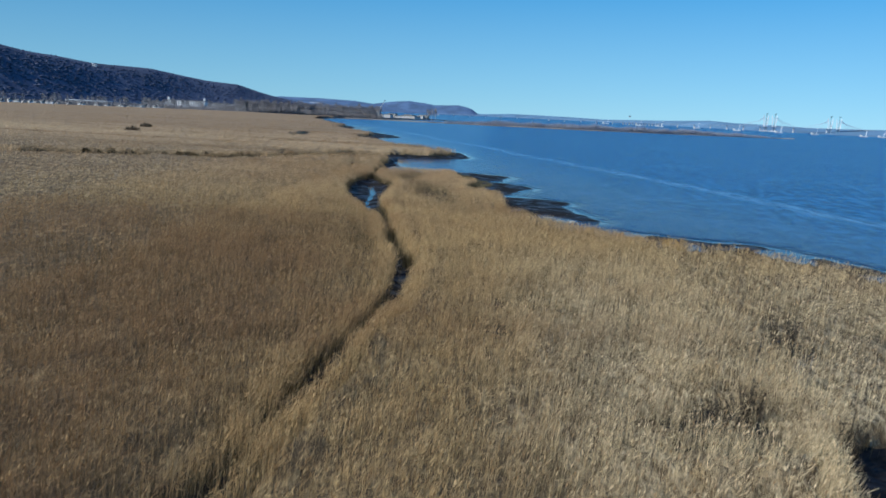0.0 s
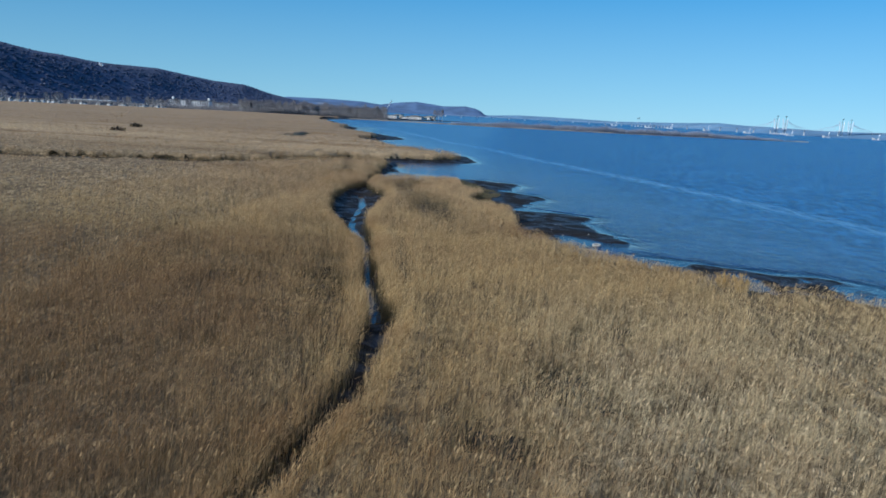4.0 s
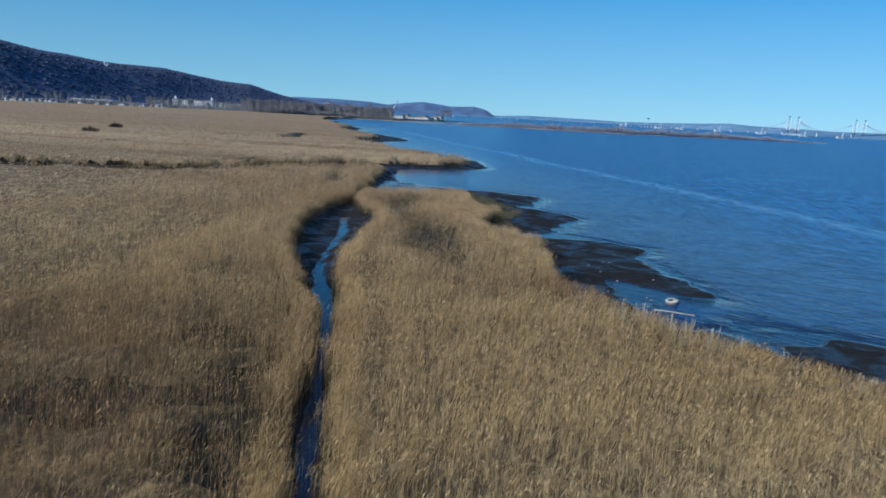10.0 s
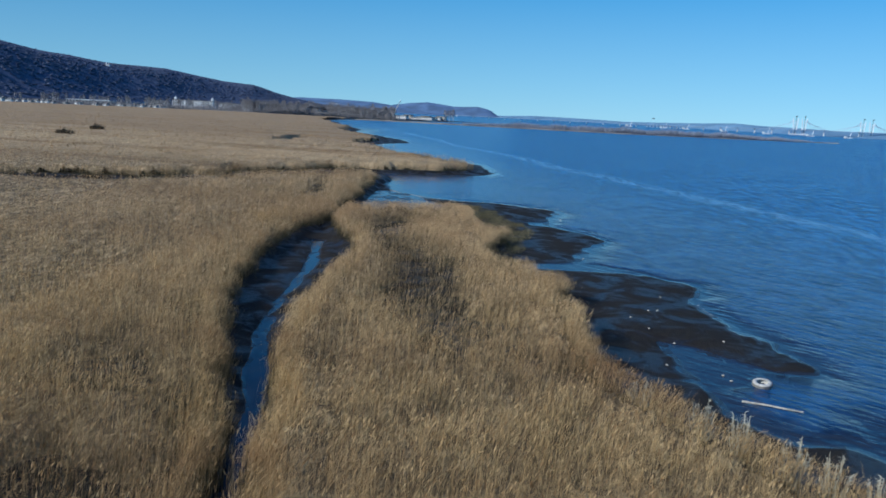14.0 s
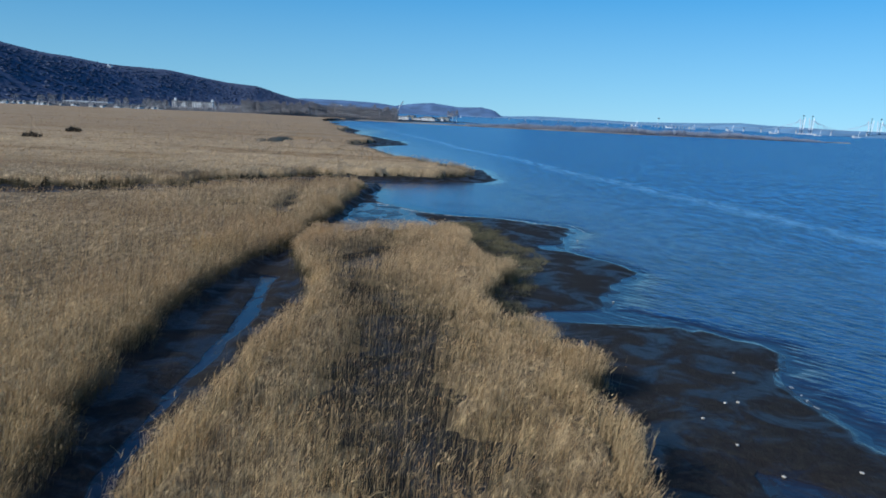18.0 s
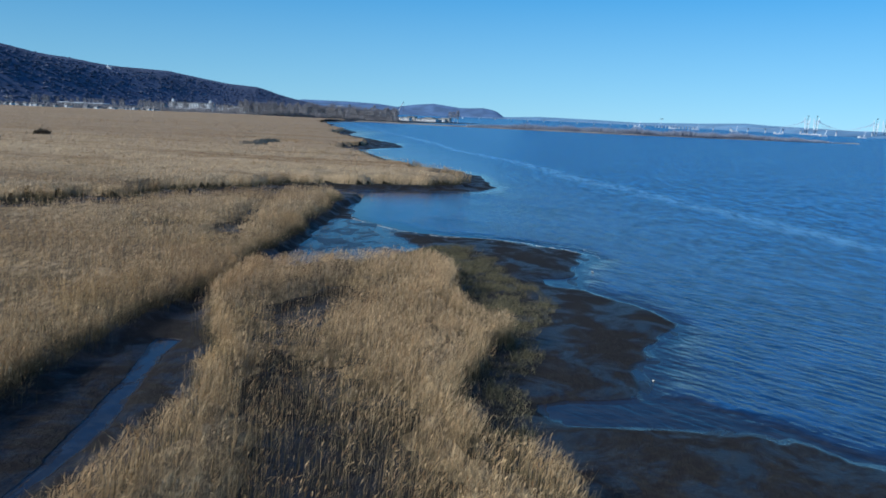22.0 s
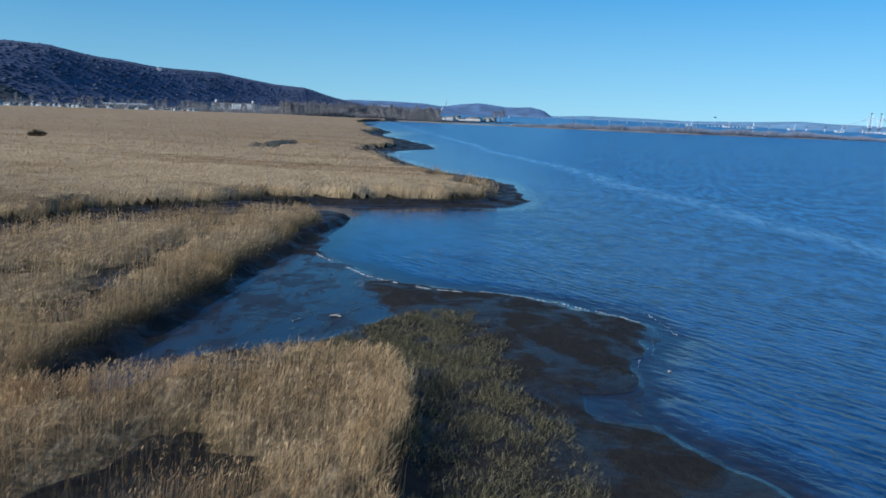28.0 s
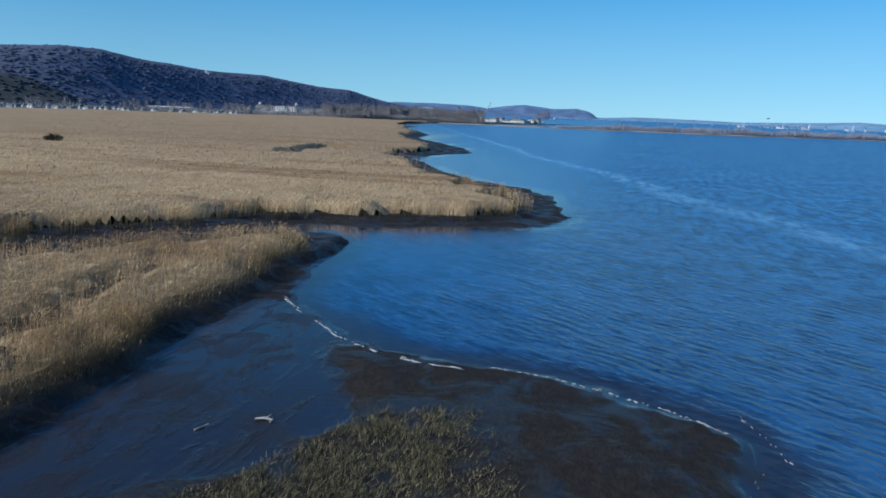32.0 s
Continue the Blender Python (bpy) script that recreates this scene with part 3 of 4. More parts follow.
def edge(p, bed):
    """Signed distance to the ragged, tufted edge of a bed."""
    if bed is NORTH_BED:
        return inside(p, bed) + 5.5 * (fractal(p, 91, 4.0, 2) - 0.5)
    return np.minimum(inside(p, bed) + np.interp(p[..., 1], [80, 110], [0.15, 0.26]), -inside(p, POND)) + np.interp(p[..., 1], [80, 110], [0.9, 1.5]) * (fractal(p, 91, 2.6, 2) - 0.5) + 2.2 * (fractal(p, 93, 6.0, 2) - 0.5) * np.clip((p[..., 1] - 105) / 20, 0, 1)


def stalks(bed, rng):
    """Roots of the stalks of a bed and the zone that each stands in."""
    a = np.asarray(bed)
    lo, hi = np.maximum(a.min(0), (-330, -50)), np.minimum(a.max(0), (70, 520))
    out = []
    for z, (near, far, dens, *_) in enumerate(ZONES):
        l2, h2 = np.maximum(lo, (-4 - far, 25 - far)), np.minimum(hi, (-4 + far, 150 + far))
        n = int(dens * max(0, h2[0] - l2[0]) * max(0, h2[1] - l2[1]))
        p = l2 + rng.rand(n, 2) * (h2 - l2)
        d = from_path(p)
        p = p[(d >= near) & (d < far)]
        e = edge(p, bed)
        p, e = p[e > 0.05], e[e > 0.05]
        thick = (0.35 + 0.65 * crowding(p)) * np.clip(1.6 * fractal(p, 99, 0.9, 2), 0.4, 1.0) * (1 - 0.4 * (near > 40))
        keep = rng.rand(len(p)) < np.maximum(thick - 0.58 * np.clip(lowered(p) - 0.2, 0, 0.9), 0.26 * (p[:, 1] < 200))
        keep &= (p[:, 1] > 16) | (rng.rand(len(p)) < 0.1)
        p, e = p[keep], e[keep]
        if near < 90:
            rim = p[(e < 1.2) & (p[:, 1] > 20)]
            reps = 2 if near < 40 else 6
            p = np.concatenate([p] + [rim + rng.normal(0, 0.16 * reps ** 0.5, rim.shape) for _ in range(reps)])
        out.append(np.column_stack([p, np.full(len(p), z)]))
    return np.concatenate(out)


def reed_bed(bed, seed, label, xs, ys):
    def top(p):
        d = edge(p, bed)
        s = np.clip((d - 1.5) / 1.9, 0, 1) if bed is NORTH_BED else np.clip((d - 0.7) / 1.9, 0, 1) ** 1.3 if bed is WEST_BED else np.clip((d - 0.45) / 0.7, 0, 1)
        off = np.clip((from_path(p.reshape(-1, 2)).reshape(p.shape[:-1]) - 25) / 30, 0, 1)
        return 0.15 + np.maximum(0.3, reed_height(p) - 1.1 - 1.0 * lowered(p) + 0.3 * (fractal(p, 5, 1.3, 2) - 0.5) + 0.65 * off - 0.55 * (1 - crowding(p)) * (1 - off) + (0.6 if bed is POINT_BED else 0.0) * np.clip(1 - np.abs(d - 0.9) / 1.8, 0, 1)) * s

    v, f = sheet(xs, ys, top, lambda p: edge(p, bed) > (1.4 if bed is NORTH_BED else 0.1))
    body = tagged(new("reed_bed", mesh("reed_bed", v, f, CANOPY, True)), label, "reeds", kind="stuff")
    rng = np.random.RandomState(seed)
    s = stalks(bed, rng)
    p, zone = s[:, :2], s[:, 2].astype(int)
    w = np.array([z[3] for z in ZONES])[zone]
    n = len(p)
    e = edge(p, bed)
    tall = (reed_height(p, np.where((p[:, 1] < 200) & (rng.rand(n) < 0.4), 0.25, 1.0)) + 0.5 * (fractal(p, 97, 1.1, 2) - 0.5)) * (0.84 + 0.26 * rng.rand(n)) * np.clip(0.84 + 0.2 * e, 0.84, 1)
    if bed is WEST_BED:
        # a lower fringe along the channel and the inlet
        tall *= 1 - np.clip((p[:, 1] - 72) / 12, 0, 1) * (1 - np.clip(0.46 + 0.36 * e, 0.46, 1))
    tall = np.maximum(tall + 0.1, 0.4)
    ang = rng.rand(n) * math.pi
    side = np.column_stack([np.cos(ang), np.sin(ang), np.zeros(n)]) * (w * (0.6 + 0.8 * rng.rand(n)) * 0.5)[:, None]
    # the wind leans the stalks to the east, and they sway apart in tufts
    sway = np.column_stack([fractal(p, 101, 2.6, 3), fractal(p, 105, 2.6, 3)]) - 0.5
    sway *= np.clip(e / 1.6, 0.15, 1)[:, None]
    lean = np.column_stack([0.07 + rng.normal(0, 0.075, n) + 0.35 * sway[:, 0], 0.02 + rng.normal(0, 0.075, n) + 0.35 * sway[:, 1], np.zeros(n)]) * tall[:, None]
    root = np.column_stack([p, np.full(n, 0.05)])
    up = np.array([0, 0, 1.0])
    tips = root + up * (tall - 0.1)[:, None] + lean * 0.85
    v = np.stack([root - side, root + side, tips], 1).reshape(-1, 3)
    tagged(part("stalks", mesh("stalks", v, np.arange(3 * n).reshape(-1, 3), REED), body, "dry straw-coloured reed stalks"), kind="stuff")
    # long dry leaves that stream with the wind
    many = np.array([z[4] for z in ZONES])[zone]
    own = np.repeat(np.arange(n), many)
    k = len(own)
    at = 0.42 + 0.5 * rng.rand(k)
    at = np.where(e[own] < 0.8, 0.7 + 0.25 * rng.rand(k), at)
    foot = root[own] + (tips - root)[own] * at[:, None]
    way = rng.normal(0.2, 1.1, k)
    rise = rng.normal(2.1, 0.9, k)
    long = (0.28 + 0.34 * rng.rand(k)) * np.clip(0.75 + 6 * w[own], 0.85, 1.15)
    leaf = np.column_stack([np.cos(way), np.sin(way), rise])
    leaf *= (long / np.linalg.norm(leaf, axis=1))[:, None]
    wide = up[None] * (w[own] * (0.5 + 0.6 * rng.rand(k)))[:, None] + side[own] * 0.5
    v = np.stack([foot - wide * 0.6, foot + wide * 0.6, foot + leaf], 1).reshape(-1, 3)
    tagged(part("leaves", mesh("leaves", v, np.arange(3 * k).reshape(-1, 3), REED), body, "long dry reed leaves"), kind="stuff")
    # plumes on many of the stalks
    has = rng.rand(n) < np.array([z[5] for z in ZONES])[zone] * np.clip(0.25 + 0.3 * e, 0.25, 1)
    k = has.sum()
    t0, sd = tips[has], side[has]
    size = np.clip(w[has] * 2.0, 0.05, 0.32)
    long = (0.17 + 0.13 * rng.rand(k)) * (0.8 + size)
    out = sd / np.linalg.norm(sd, axis=1)[:, None] * (size * (0.5 + 0.5 * rng.rand(k)))[:, None] * 0.5
    nod = np.column_stack([0.05 + rng.normal(0, 0.045, k), rng.normal(0.01, 0.045, k), np.zeros(k)])
    b0 = t0 - up * 0.08
    m0 = b0 + up * (long * 0.55)[:, None] + nod * 0.4
    e0 = b0 + up * (long * 0.92)[:, None] + nod
    v = np.stack([b0, m0 + out, e0, m0 - out], 1).reshape(-1, 3)
    f = np.arange(k)[:, None] * 4 + np.array([0, 1, 2, 3])
    tagged(part("plumes", mesh("plumes", v, f, PLUME), body, "feathery pale brown reed plumes"), kind="stuff")
    return body


reed_bed(WEST_BED, 1, "tall russet dry reeds west of the tidal ditch",
         steps((-900, -260, 20), (-260, -120, 4), (-120, -50, 0.8), (-50, -3, 0.6)), steps((-60, 10, 5), (10, 190, 0.7)))
reed_bed(POINT_BED, 2, "straw-coloured dry reeds on the point between ditch and river",
         steps((-18, 40, 0.55), (40, 92, 1.0), (92, 120, 2)), steps((-60, 8, 2), (8, 141, 0.6)))
reed_bed(NORTH_BED, 3, "pale dry reeds of the marsh beyond the inlet",
         steps((-900, -300, 15), (-300, -150, 4), (-150, -120, 1.6), (-120, -52, 0.85), (-52, -8, 0.7)), steps((40, 130, 5), (130, 160, 1.2), (160, 325, 0.8), (325, 360, 2), (360, 864, 8)))


# ---------- hills and far shores ----------
def ray_point(bearing, metres, south=52.0):
    b = radians(bearing)
    return np.array([metres * math.sin(b), south + metres * math.cos(b)])


def ridge(name, label, stops, front, back, material, cols, rows, seed, rough):
    """A hill along a crest: stops of bearing, distance and crest height."""
    s = np.array(stops, float)
    b = np.linspace(s[0, 0], s[-1, 0], cols)
    r, z = np.interp(b, s[:, 0], s[:, 1]), np.interp(b, s[:, 0], s[:, 2])
    wide = cols // 12
    r = np.convolve(np.pad(r, wide, mode="edge"), np.ones(2 * wide + 1) / (2 * wide + 1), mode="valid")
    t = np.linspace(-1, 1, rows)
    rr = r[:, None] + np.where(t < 0, t * front, t * back)[None]
    px, py = rr * np.sin(np.radians(b))[:, None], 52 + rr * np.cos(np.radians(b))[:, None]
    p = np.stack([px, py], -1)
    shape = np.clip(1 - np.abs(t), 0, 1)
    shape = shape * shape * (3 - 2 * shape) * 0.6 + 0.4 * np.sin(shape * math.pi / 2)
    h = z[:, None] * shape[None] * (1 + rough * (fractal(p, seed, 420, 5) - 0.5) * np.clip(1.15 - shape, 0.15, 1)[None]) + 0.2
    h[:, 0] = h[:, -1] = -2.0
    idx = np.arange(cols * rows).reshape(cols, rows)
    f = np.stack([idx[:-1, :-1], idx[:-1, 1:], idx[1:, 1:], idx[1:, :-1]], -1).reshape(-1, 4)[:, ::-1]
    v = np.concatenate([p, h[..., None]], -1)
    ob = tagged(new(name, mesh(name, v.reshape(-1, 3), f, material, True)), label, "hill", kind="structure")
    return ob, v


def crowns(name, label, places, sizes, material, seed, parent):
    """Many small uneven tree crowns in one mesh."""
    rng = np.random.RandomState(seed)
    n = len(places)
    ring = [(math.cos(k * 1.0472), math.sin(k * 1.0472)) for k in range(6)]
    base = np.array([(x * 0.6, y * 0.6, 0.0) for x, y in ring] + [(x, y, 0.55) for x, y in ring] + [(0.0, 0.0, 1.15)])
    v = places[:, None, :] + base[None] * sizes[:, None, :] * (0.65 + 0.7 * rng.rand(n, 13, 1))
    tri = []
    for k in range(6):
        j = (k + 1) % 6
        tri += [(k, j, 6 + j), (k, 6 + j, 6 + k), (6 + k, 6 + j, 12)]
    f = (np.arange(n)[:, None, None] * 13 + np.array(tri)[None]).reshape(-1, 3)
    return tagged(part(name, mesh(name, v.reshape(-1, 3), f, material), parent, label), kind="stuff")


MAIN_RIDGE = [(-62, 1750, 118), (-52, 1750, 112), (-47, 1750, 104), (-43.5, 1800, 104), (-41, 1850, 112), (-39, 1900, 120), (-36.6, 1950, 121), (-34.2, 2050, 109), (-30.2, 2300, 101), (-26.1, 2600, 104),
              (-22.2, 2900, 84), (-20.1, 3050, 82), (-18, 3200, 52), (-16, 3300, 30), (-14, 3400, 12)]
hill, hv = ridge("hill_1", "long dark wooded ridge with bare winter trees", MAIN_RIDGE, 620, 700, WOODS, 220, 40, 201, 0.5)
rng = np.random.RandomState(41)


def strewn(v, n, lo, hi, rng):
    """Points at random on the rows lo to hi of a ridge."""
    i, j = rng.rand(n) * (v.shape[0] - 1.001), lo + rng.rand(n) * (hi - lo - 0.001)
    a, b = i.astype(int), j.astype(int)
    u, w = (i - a)[:, None], (j - b)[:, None]
    return (v[a, b] * (1 - u) + v[a + 1, b] * u) * (1 - w) + (v[a, b + 1] * (1 - u) + v[a + 1, b + 1] * u) * w


pick = np.concatenate([strewn(hv, 5000, 14, 22, rng), strewn(hv, 6000, 7, 15, rng), strewn(hv, 3500, 1, 7, rng)])
size = 3.2 + 4.0 * rng.rand(14500) ** 1.5
size[:5000] *= 0.7
crowns("woodland", "bare winter woodland with a haze-blue tint", pick - np.array([0, 0, 2.0]), np.column_stack([size, size, size * (0.28 + 0.3 * rng.rand(14500))]), HILLTREE, 42, hill)
spur, sv = ridge("hill_2", "near wooded spur with its shade painted dark", [(-64, 1130, 66), (-52, 1150, 56), (-44.2, 1170, 46), (-42.2, 1180, 43), (-41, 1185, 40), (-39.6, 1190, 32), (-38.2, 1195, 20), (-37.2, 1195, 7), (-36.8, 1195, 1)], 130, 300, DARKWOODS, 60, 16, 205, 0.4)
pick = strewn(sv, 1600, 1, 12, rng)
size = 2.8 + 2.2 * rng.rand(1600)
crowns("woodland", "dark bare woodland", pick - np.array([0, 0, 2.0]), np.column_stack([size, size, size * 0.6]), DARKWOODS, 43, spur)
ridge("hill_3", "wooded hill tinted haze-blue beyond the town", [(-21, 3700, 20), (-18, 3700, 42), (-16.8, 3700, 50), (-13.8, 3700, 50), (-11.2, 3700, 46), (-9.8, 3700, 36), (-8, 3700, 18), (-6, 3700, 2)], 500, 400, FARHILL, 90, 14, 211, 0.3)
ridge("hill_4", "haze-blue headland that falls steeply to the river", [(-14, 4250, 4), (-11, 4250, 26), (-9.8, 4250, 40), (-8.4, 4250, 57), (-7.0, 4250, 66), (-5.6, 4250, 55), (-5.0, 4250, 49), (-4.1, 4250, 51), (-3.2, 4250, 55), (-2.5, 4250, 46),
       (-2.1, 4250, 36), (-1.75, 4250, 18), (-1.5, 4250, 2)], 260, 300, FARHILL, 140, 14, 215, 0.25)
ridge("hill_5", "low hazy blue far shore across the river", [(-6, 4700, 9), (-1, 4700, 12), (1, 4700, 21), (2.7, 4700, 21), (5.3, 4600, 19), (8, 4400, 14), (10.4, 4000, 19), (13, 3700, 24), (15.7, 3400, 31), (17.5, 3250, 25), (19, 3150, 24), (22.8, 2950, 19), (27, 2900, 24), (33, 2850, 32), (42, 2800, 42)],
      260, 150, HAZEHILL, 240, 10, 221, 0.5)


# ---------- trees ----------
def bare_tree(tall, spread, seed):
    """A leafless tree: a tapered trunk with limbs, and a crown of fine twigs."""
    rng = random.Random(seed)
    tree = new("bare_tree")
    bm = bmesh.new()
    rod(bm, (0, 0, -0.3), (0.1, 0, tall * 0.45), tall * 0.022, tall * 0.014, 6)
    rod(bm, (0.1, 0, tall * 0.45), (0, 0.15, tall * 0.82), tall * 0.014, tall * 0.004, 5)
    ends = []
    for k in range(9):
        z0 = tall * rng.uniform(0.28, 0.7)
        a = k * 2.4 + rng.uniform(-0.4, 0.4)
        reach = spread * rng.uniform(0.5, 1.0) * (1.1 - z0 / tall * 0.6)
        end = (math.cos(a) * reach, math.sin(a) * reach, z0 + tall * rng.uniform(0.16, 0.3))
        rod(bm, (0, 0, z0), end, tall * 0.009, tall * 0.003, 4)
        ends.append(Vector(end))
    part("trunk", bm, tree, "", BARK)
    v, f = [], []
    for k in range(520):
        if k < 200:
            o = rng.choice(ends)
            c = Vector((o.x * rng.uniform(0.3, 1.05), o.y * rng.uniform(0.3, 1.05), o.z + tall * rng.gauss(0, 0.06)))
        else:
            h = rng.uniform(0.3, 0.98)
            r = spread * 0.8 * math.sin(min(1, (1.05 - h) * 1.7) * 1.45) * math.sqrt(rng.random())
            a = rng.uniform(0, 6.283)
            c = Vector((math.cos(a) * r, math.sin(a) * r, tall * h))
        d = Vector((c.x / spread * 0.6 + rng.gauss(0, 0.35), c.y / spread * 0.6 + rng.gauss(0, 0.35), 1.0)).normalized() * tall * rng.uniform(0.05, 0.14)
        w = d.orthogonal().normalized() * tall * 0.007
        w.rotate(Euler((0, 0, rng.uniform(0, 6.28))))
        i = len(v)
        v += [c - w, c + w, c + d]
        f.append((i, i + 1, i + 2))
    part("crown", mesh("crown", [tuple(p) for p in v], f, TWIGS), tree)
    return tagged(tree, "leafless grey winter tree at the marsh edge", "tree", "trees along the marsh edge")


protos = [bare_tree(15, 4.6, 3), bare_tree(13.5, 4.6, 4), bare_tree(16.5, 4.8, 5)]
rng = np.random.RandomState(8)
spots = []
for k in range(250):
    if k < 130:
        b, r = -20.9 + 11.4 * (k + rng.rand()) / 130, rng.uniform(896, 935)
    elif k < 180:
        b, r = rng.uniform(-27, -9.6), rng.uniform(935, 1060)
    else:
        b, r = rng.uniform(-40, -21), rng.uniform(860, 1080)
    spots.append((*ray_point(b, r), rng.uniform(0.78, 1.05) * (1.0 if k < 130 else 0.75)))
spots += [(*ray_point(-5.3, 1060), 1.1), (*ray_point(-5.0, 1064), 1.0), (*ray_point(-5.6, 1068), 1.0)]
for k, (x, y, s) in enumerate(spots):
    m = pose(x, y, 0.5, 0, 0, k * 67) @ Matrix.Diagonal((s, s, s, 1))
    if k < 3:
        protos[k].matrix_basis = m
    else:
        t = copy_thing(protos[k % 3], pose(0, 0, 0))
        t.matrix_basis = m
# brush at the foot of the trees: upright bare sprays
n = 60000
b = np.where(rng.rand(n) < 0.5, rng.uniform(-48, -9.4, n), rng.uniform(-22, -9.4, n))
r = np.interp(b, [-48, -30, -21, -9], [868, 868, 890, 890]) + 200 * rng.rand(n) ** 1.5
root = np.column_stack([r * np.sin(np.radians(b)), 52 + r * np.cos(np.radians(b)), np.full(n, 0.1)])
tall = (2.0 + 4.0 * rng.rand(n)) * (0.25 + 1.5 * lattice(root[:, :2], 47, 20.0) ** 1.5) * np.interp(b, [-48, -42, -24, -21, -12, -9], [0.5, 0.9, 0.9, 1.5, 1.5, 0.7])
ang = rng.rand(n) * math.pi
side = np.column_stack([np.cos(ang), np.sin(ang), np.zeros(n)]) * (0.16 + 0.22 * rng.rand(n))[:, None]
tip = root + np.column_stack([rng.normal(0, 0.25, n), rng.normal(0, 0.25, n), np.ones(n)]) * tall[:, None]
v = np.stack([root - side, root + side, tip], 1).reshape(-1, 3)
tagged(new("undergrowth", mesh("undergrowth", v, np.arange(3 * n).reshape(-1, 3), TWIGS)), "bare grey-brown brush along the upland edge", "brush", kind="stuff")


# ---------- buildings ----------
def house(w, d, h, roof, wall_material, roof_material, storeys=2, across=3):
    """A gabled house with its windows, door and chimney."""
    ob = new("house")
    bm = bmesh.new()
    box(bm, w, d, h, pose(0, 0, h / 2))
    part("wall", bm, ob, "", wall_material)
    bm = bmesh.new()
    o = 0.35
    a = [bm.verts.new(c) for c in ((-w / 2 - o, -d / 2 - o, h - 0.1), (w / 2 + o, -d / 2 - o, h - 0.1), (w / 2 + o, d / 2 + o, h - 0.1), (-w / 2 - o, d / 2 + o, h - 0.1), (-w / 2 - o, 0, h + roof), (w / 2 + o, 0, h + roof))]
    for q in ((0, 1, 5, 4), (2, 3, 4, 5), (0, 4, 3), (1, 2, 5), (0, 3, 2, 1)):
        bm.faces.new([a[i] for i in q])
    top = part("roof", bm, ob, "", roof_material)
    part("chimney", box(bmesh.new(), 0.7, 0.7, 1.6, pose(w * 0.22, 0.3, h + roof)), top, "", BROWNROOF)
    pane = bmesh.new()
    box(pane, 0.8, 0.12, 1.1)
    first = None
    for s in range(storeys):
        for k in range(across):
            at = pose((k - (across - 1) / 2) * w / across, -d / 2 - 0.03, 1.6 + s * (h - 1.2) / storeys)
            if first is None:
                first = part("window", pane, ob, "", PANE, at)
            else:
                part("window", first.data, ob, "", None, at)
    part("door", box(bmesh.new(), 1.0, 0.14, 2.05, pose(w * 0.16, -d / 2 - 0.02, 1.02)), ob, "", BROWNROOF)
    return tagged(ob, "small white gabled house below the wooded ridge", "house", "houses below the ridge")


HOUSES = [house(7.5, 6, 2.9, 2.0, WHITE, GREYROOF, 1, 2), house(8.5, 6, 2.6, 1.8, CREAM, GREYROOF, 1, 3), house(6.2, 5.2, 3.9, 2.2, WHITE, GREYROOF, 2, 2)]
rng = np.random.RandomState(17)
for k in range(98):
    b = rng.uniform(-41.5, -33.2) if k < 46 else rng.uniform(-29.3, -26.3) if k < 76 else rng.uniform(-33, -30) if k < 82 else rng.uniform(-18, -10)
    r = rng.uniform(840, 876) if k < 82 else rng.uniform(1040, 1200)
    x, y = ray_point(b, r)
    m = pose(x, y, 0.6, 0, 0, -b + rng.uniform(-75, -30)) @ Matrix.Diagonal((0.8, 0.8, 0.8, 1))
    if k < 3:
        HOUSES[k].matrix_basis = m
    else:
        copy_thing(HOUSES[k % 3], m)


def long_block(name, label, w, d, h, storeys, across, wall_material, roof_material, at, cupolas=()):
    ob = new(name)
    ob.matrix_basis = at
    part("wall", box(bmesh.new(), w, d, h, pose(0, 0, h / 2)), ob, "", wall_material)
    part("roof", box(bmesh.new(), w + 1, d + 1, 0.9, pose(0, 0, h + 0.45), 0.3), ob, "", roof_material)
    pane = None
    for s in range(storeys):
        for k in range(across):
            p = pose((k - (across - 1) / 2) * w / across, -d / 2 - 0.05, h / storeys * (s + 0.55))
            if pane is None:
                pane = part("window", box(bmesh.new(), w / across * 0.42, 0.2, h / storeys * 0.55), ob, "", PANE, p)
            else:
                part("window", pane.data, ob, "", None, p)
    for x in cupolas:
        bm = box(bmesh.new(), 3, 3, 2.6, pose(x, 0, h + 2.0))
        rod(bm, (x, 0, h + 3.3), (x, 0, h + 5.2), 2.0, 0.2, 4)
        part("cupola", bm, ob, "", wall_material)
    return tagged(ob, label, "building")


def at_bearing(b, r, z=0.3, turn=0.0):
    x, y = ray_point(b, r)
    return pose(x, y, z, 0, 0, -b - 24 + turn)


long_block("apartment_building", "long white apartment block with cupolas at the marsh edge", 58, 14, 8.6, 3, 16, WHITE, GREYROOF, at_bearing(-24.2, 1100, 2.0), (-27, 26))
long_block("apartment_building", "white apartment wing among bare trees", 32, 12, 6.5, 2, 9, WHITE, GREYROOF, at_bearing(-21.6, 1115, 2.0))
long_block("apartment_building", "white low apartment building by the trees", 26, 11, 6, 2, 7, CREAM, GREYROOF, at_bearing(-26.6, 1080, 1.5))
long_block("school_building", "long low white building below the ridge", 52, 16, 3.2, 1, 14, CREAM, WHITE, at_bearing(-31.0, 1000, 1.5))
long_block("hill_mansion", "white hilltop mansion among trees", 11, 8, 6, 2, 4, WHITE, WHITE, at_bearing(-29.9, 2150, 85), (-4,))
long_block("hillside_building", "white institutional building on the far slope", 56, 16, 10, 3, 8, WHITE, WHITE, at_bearing(-14.2, 3420, 16))
rng = np.random.RandomState(23)
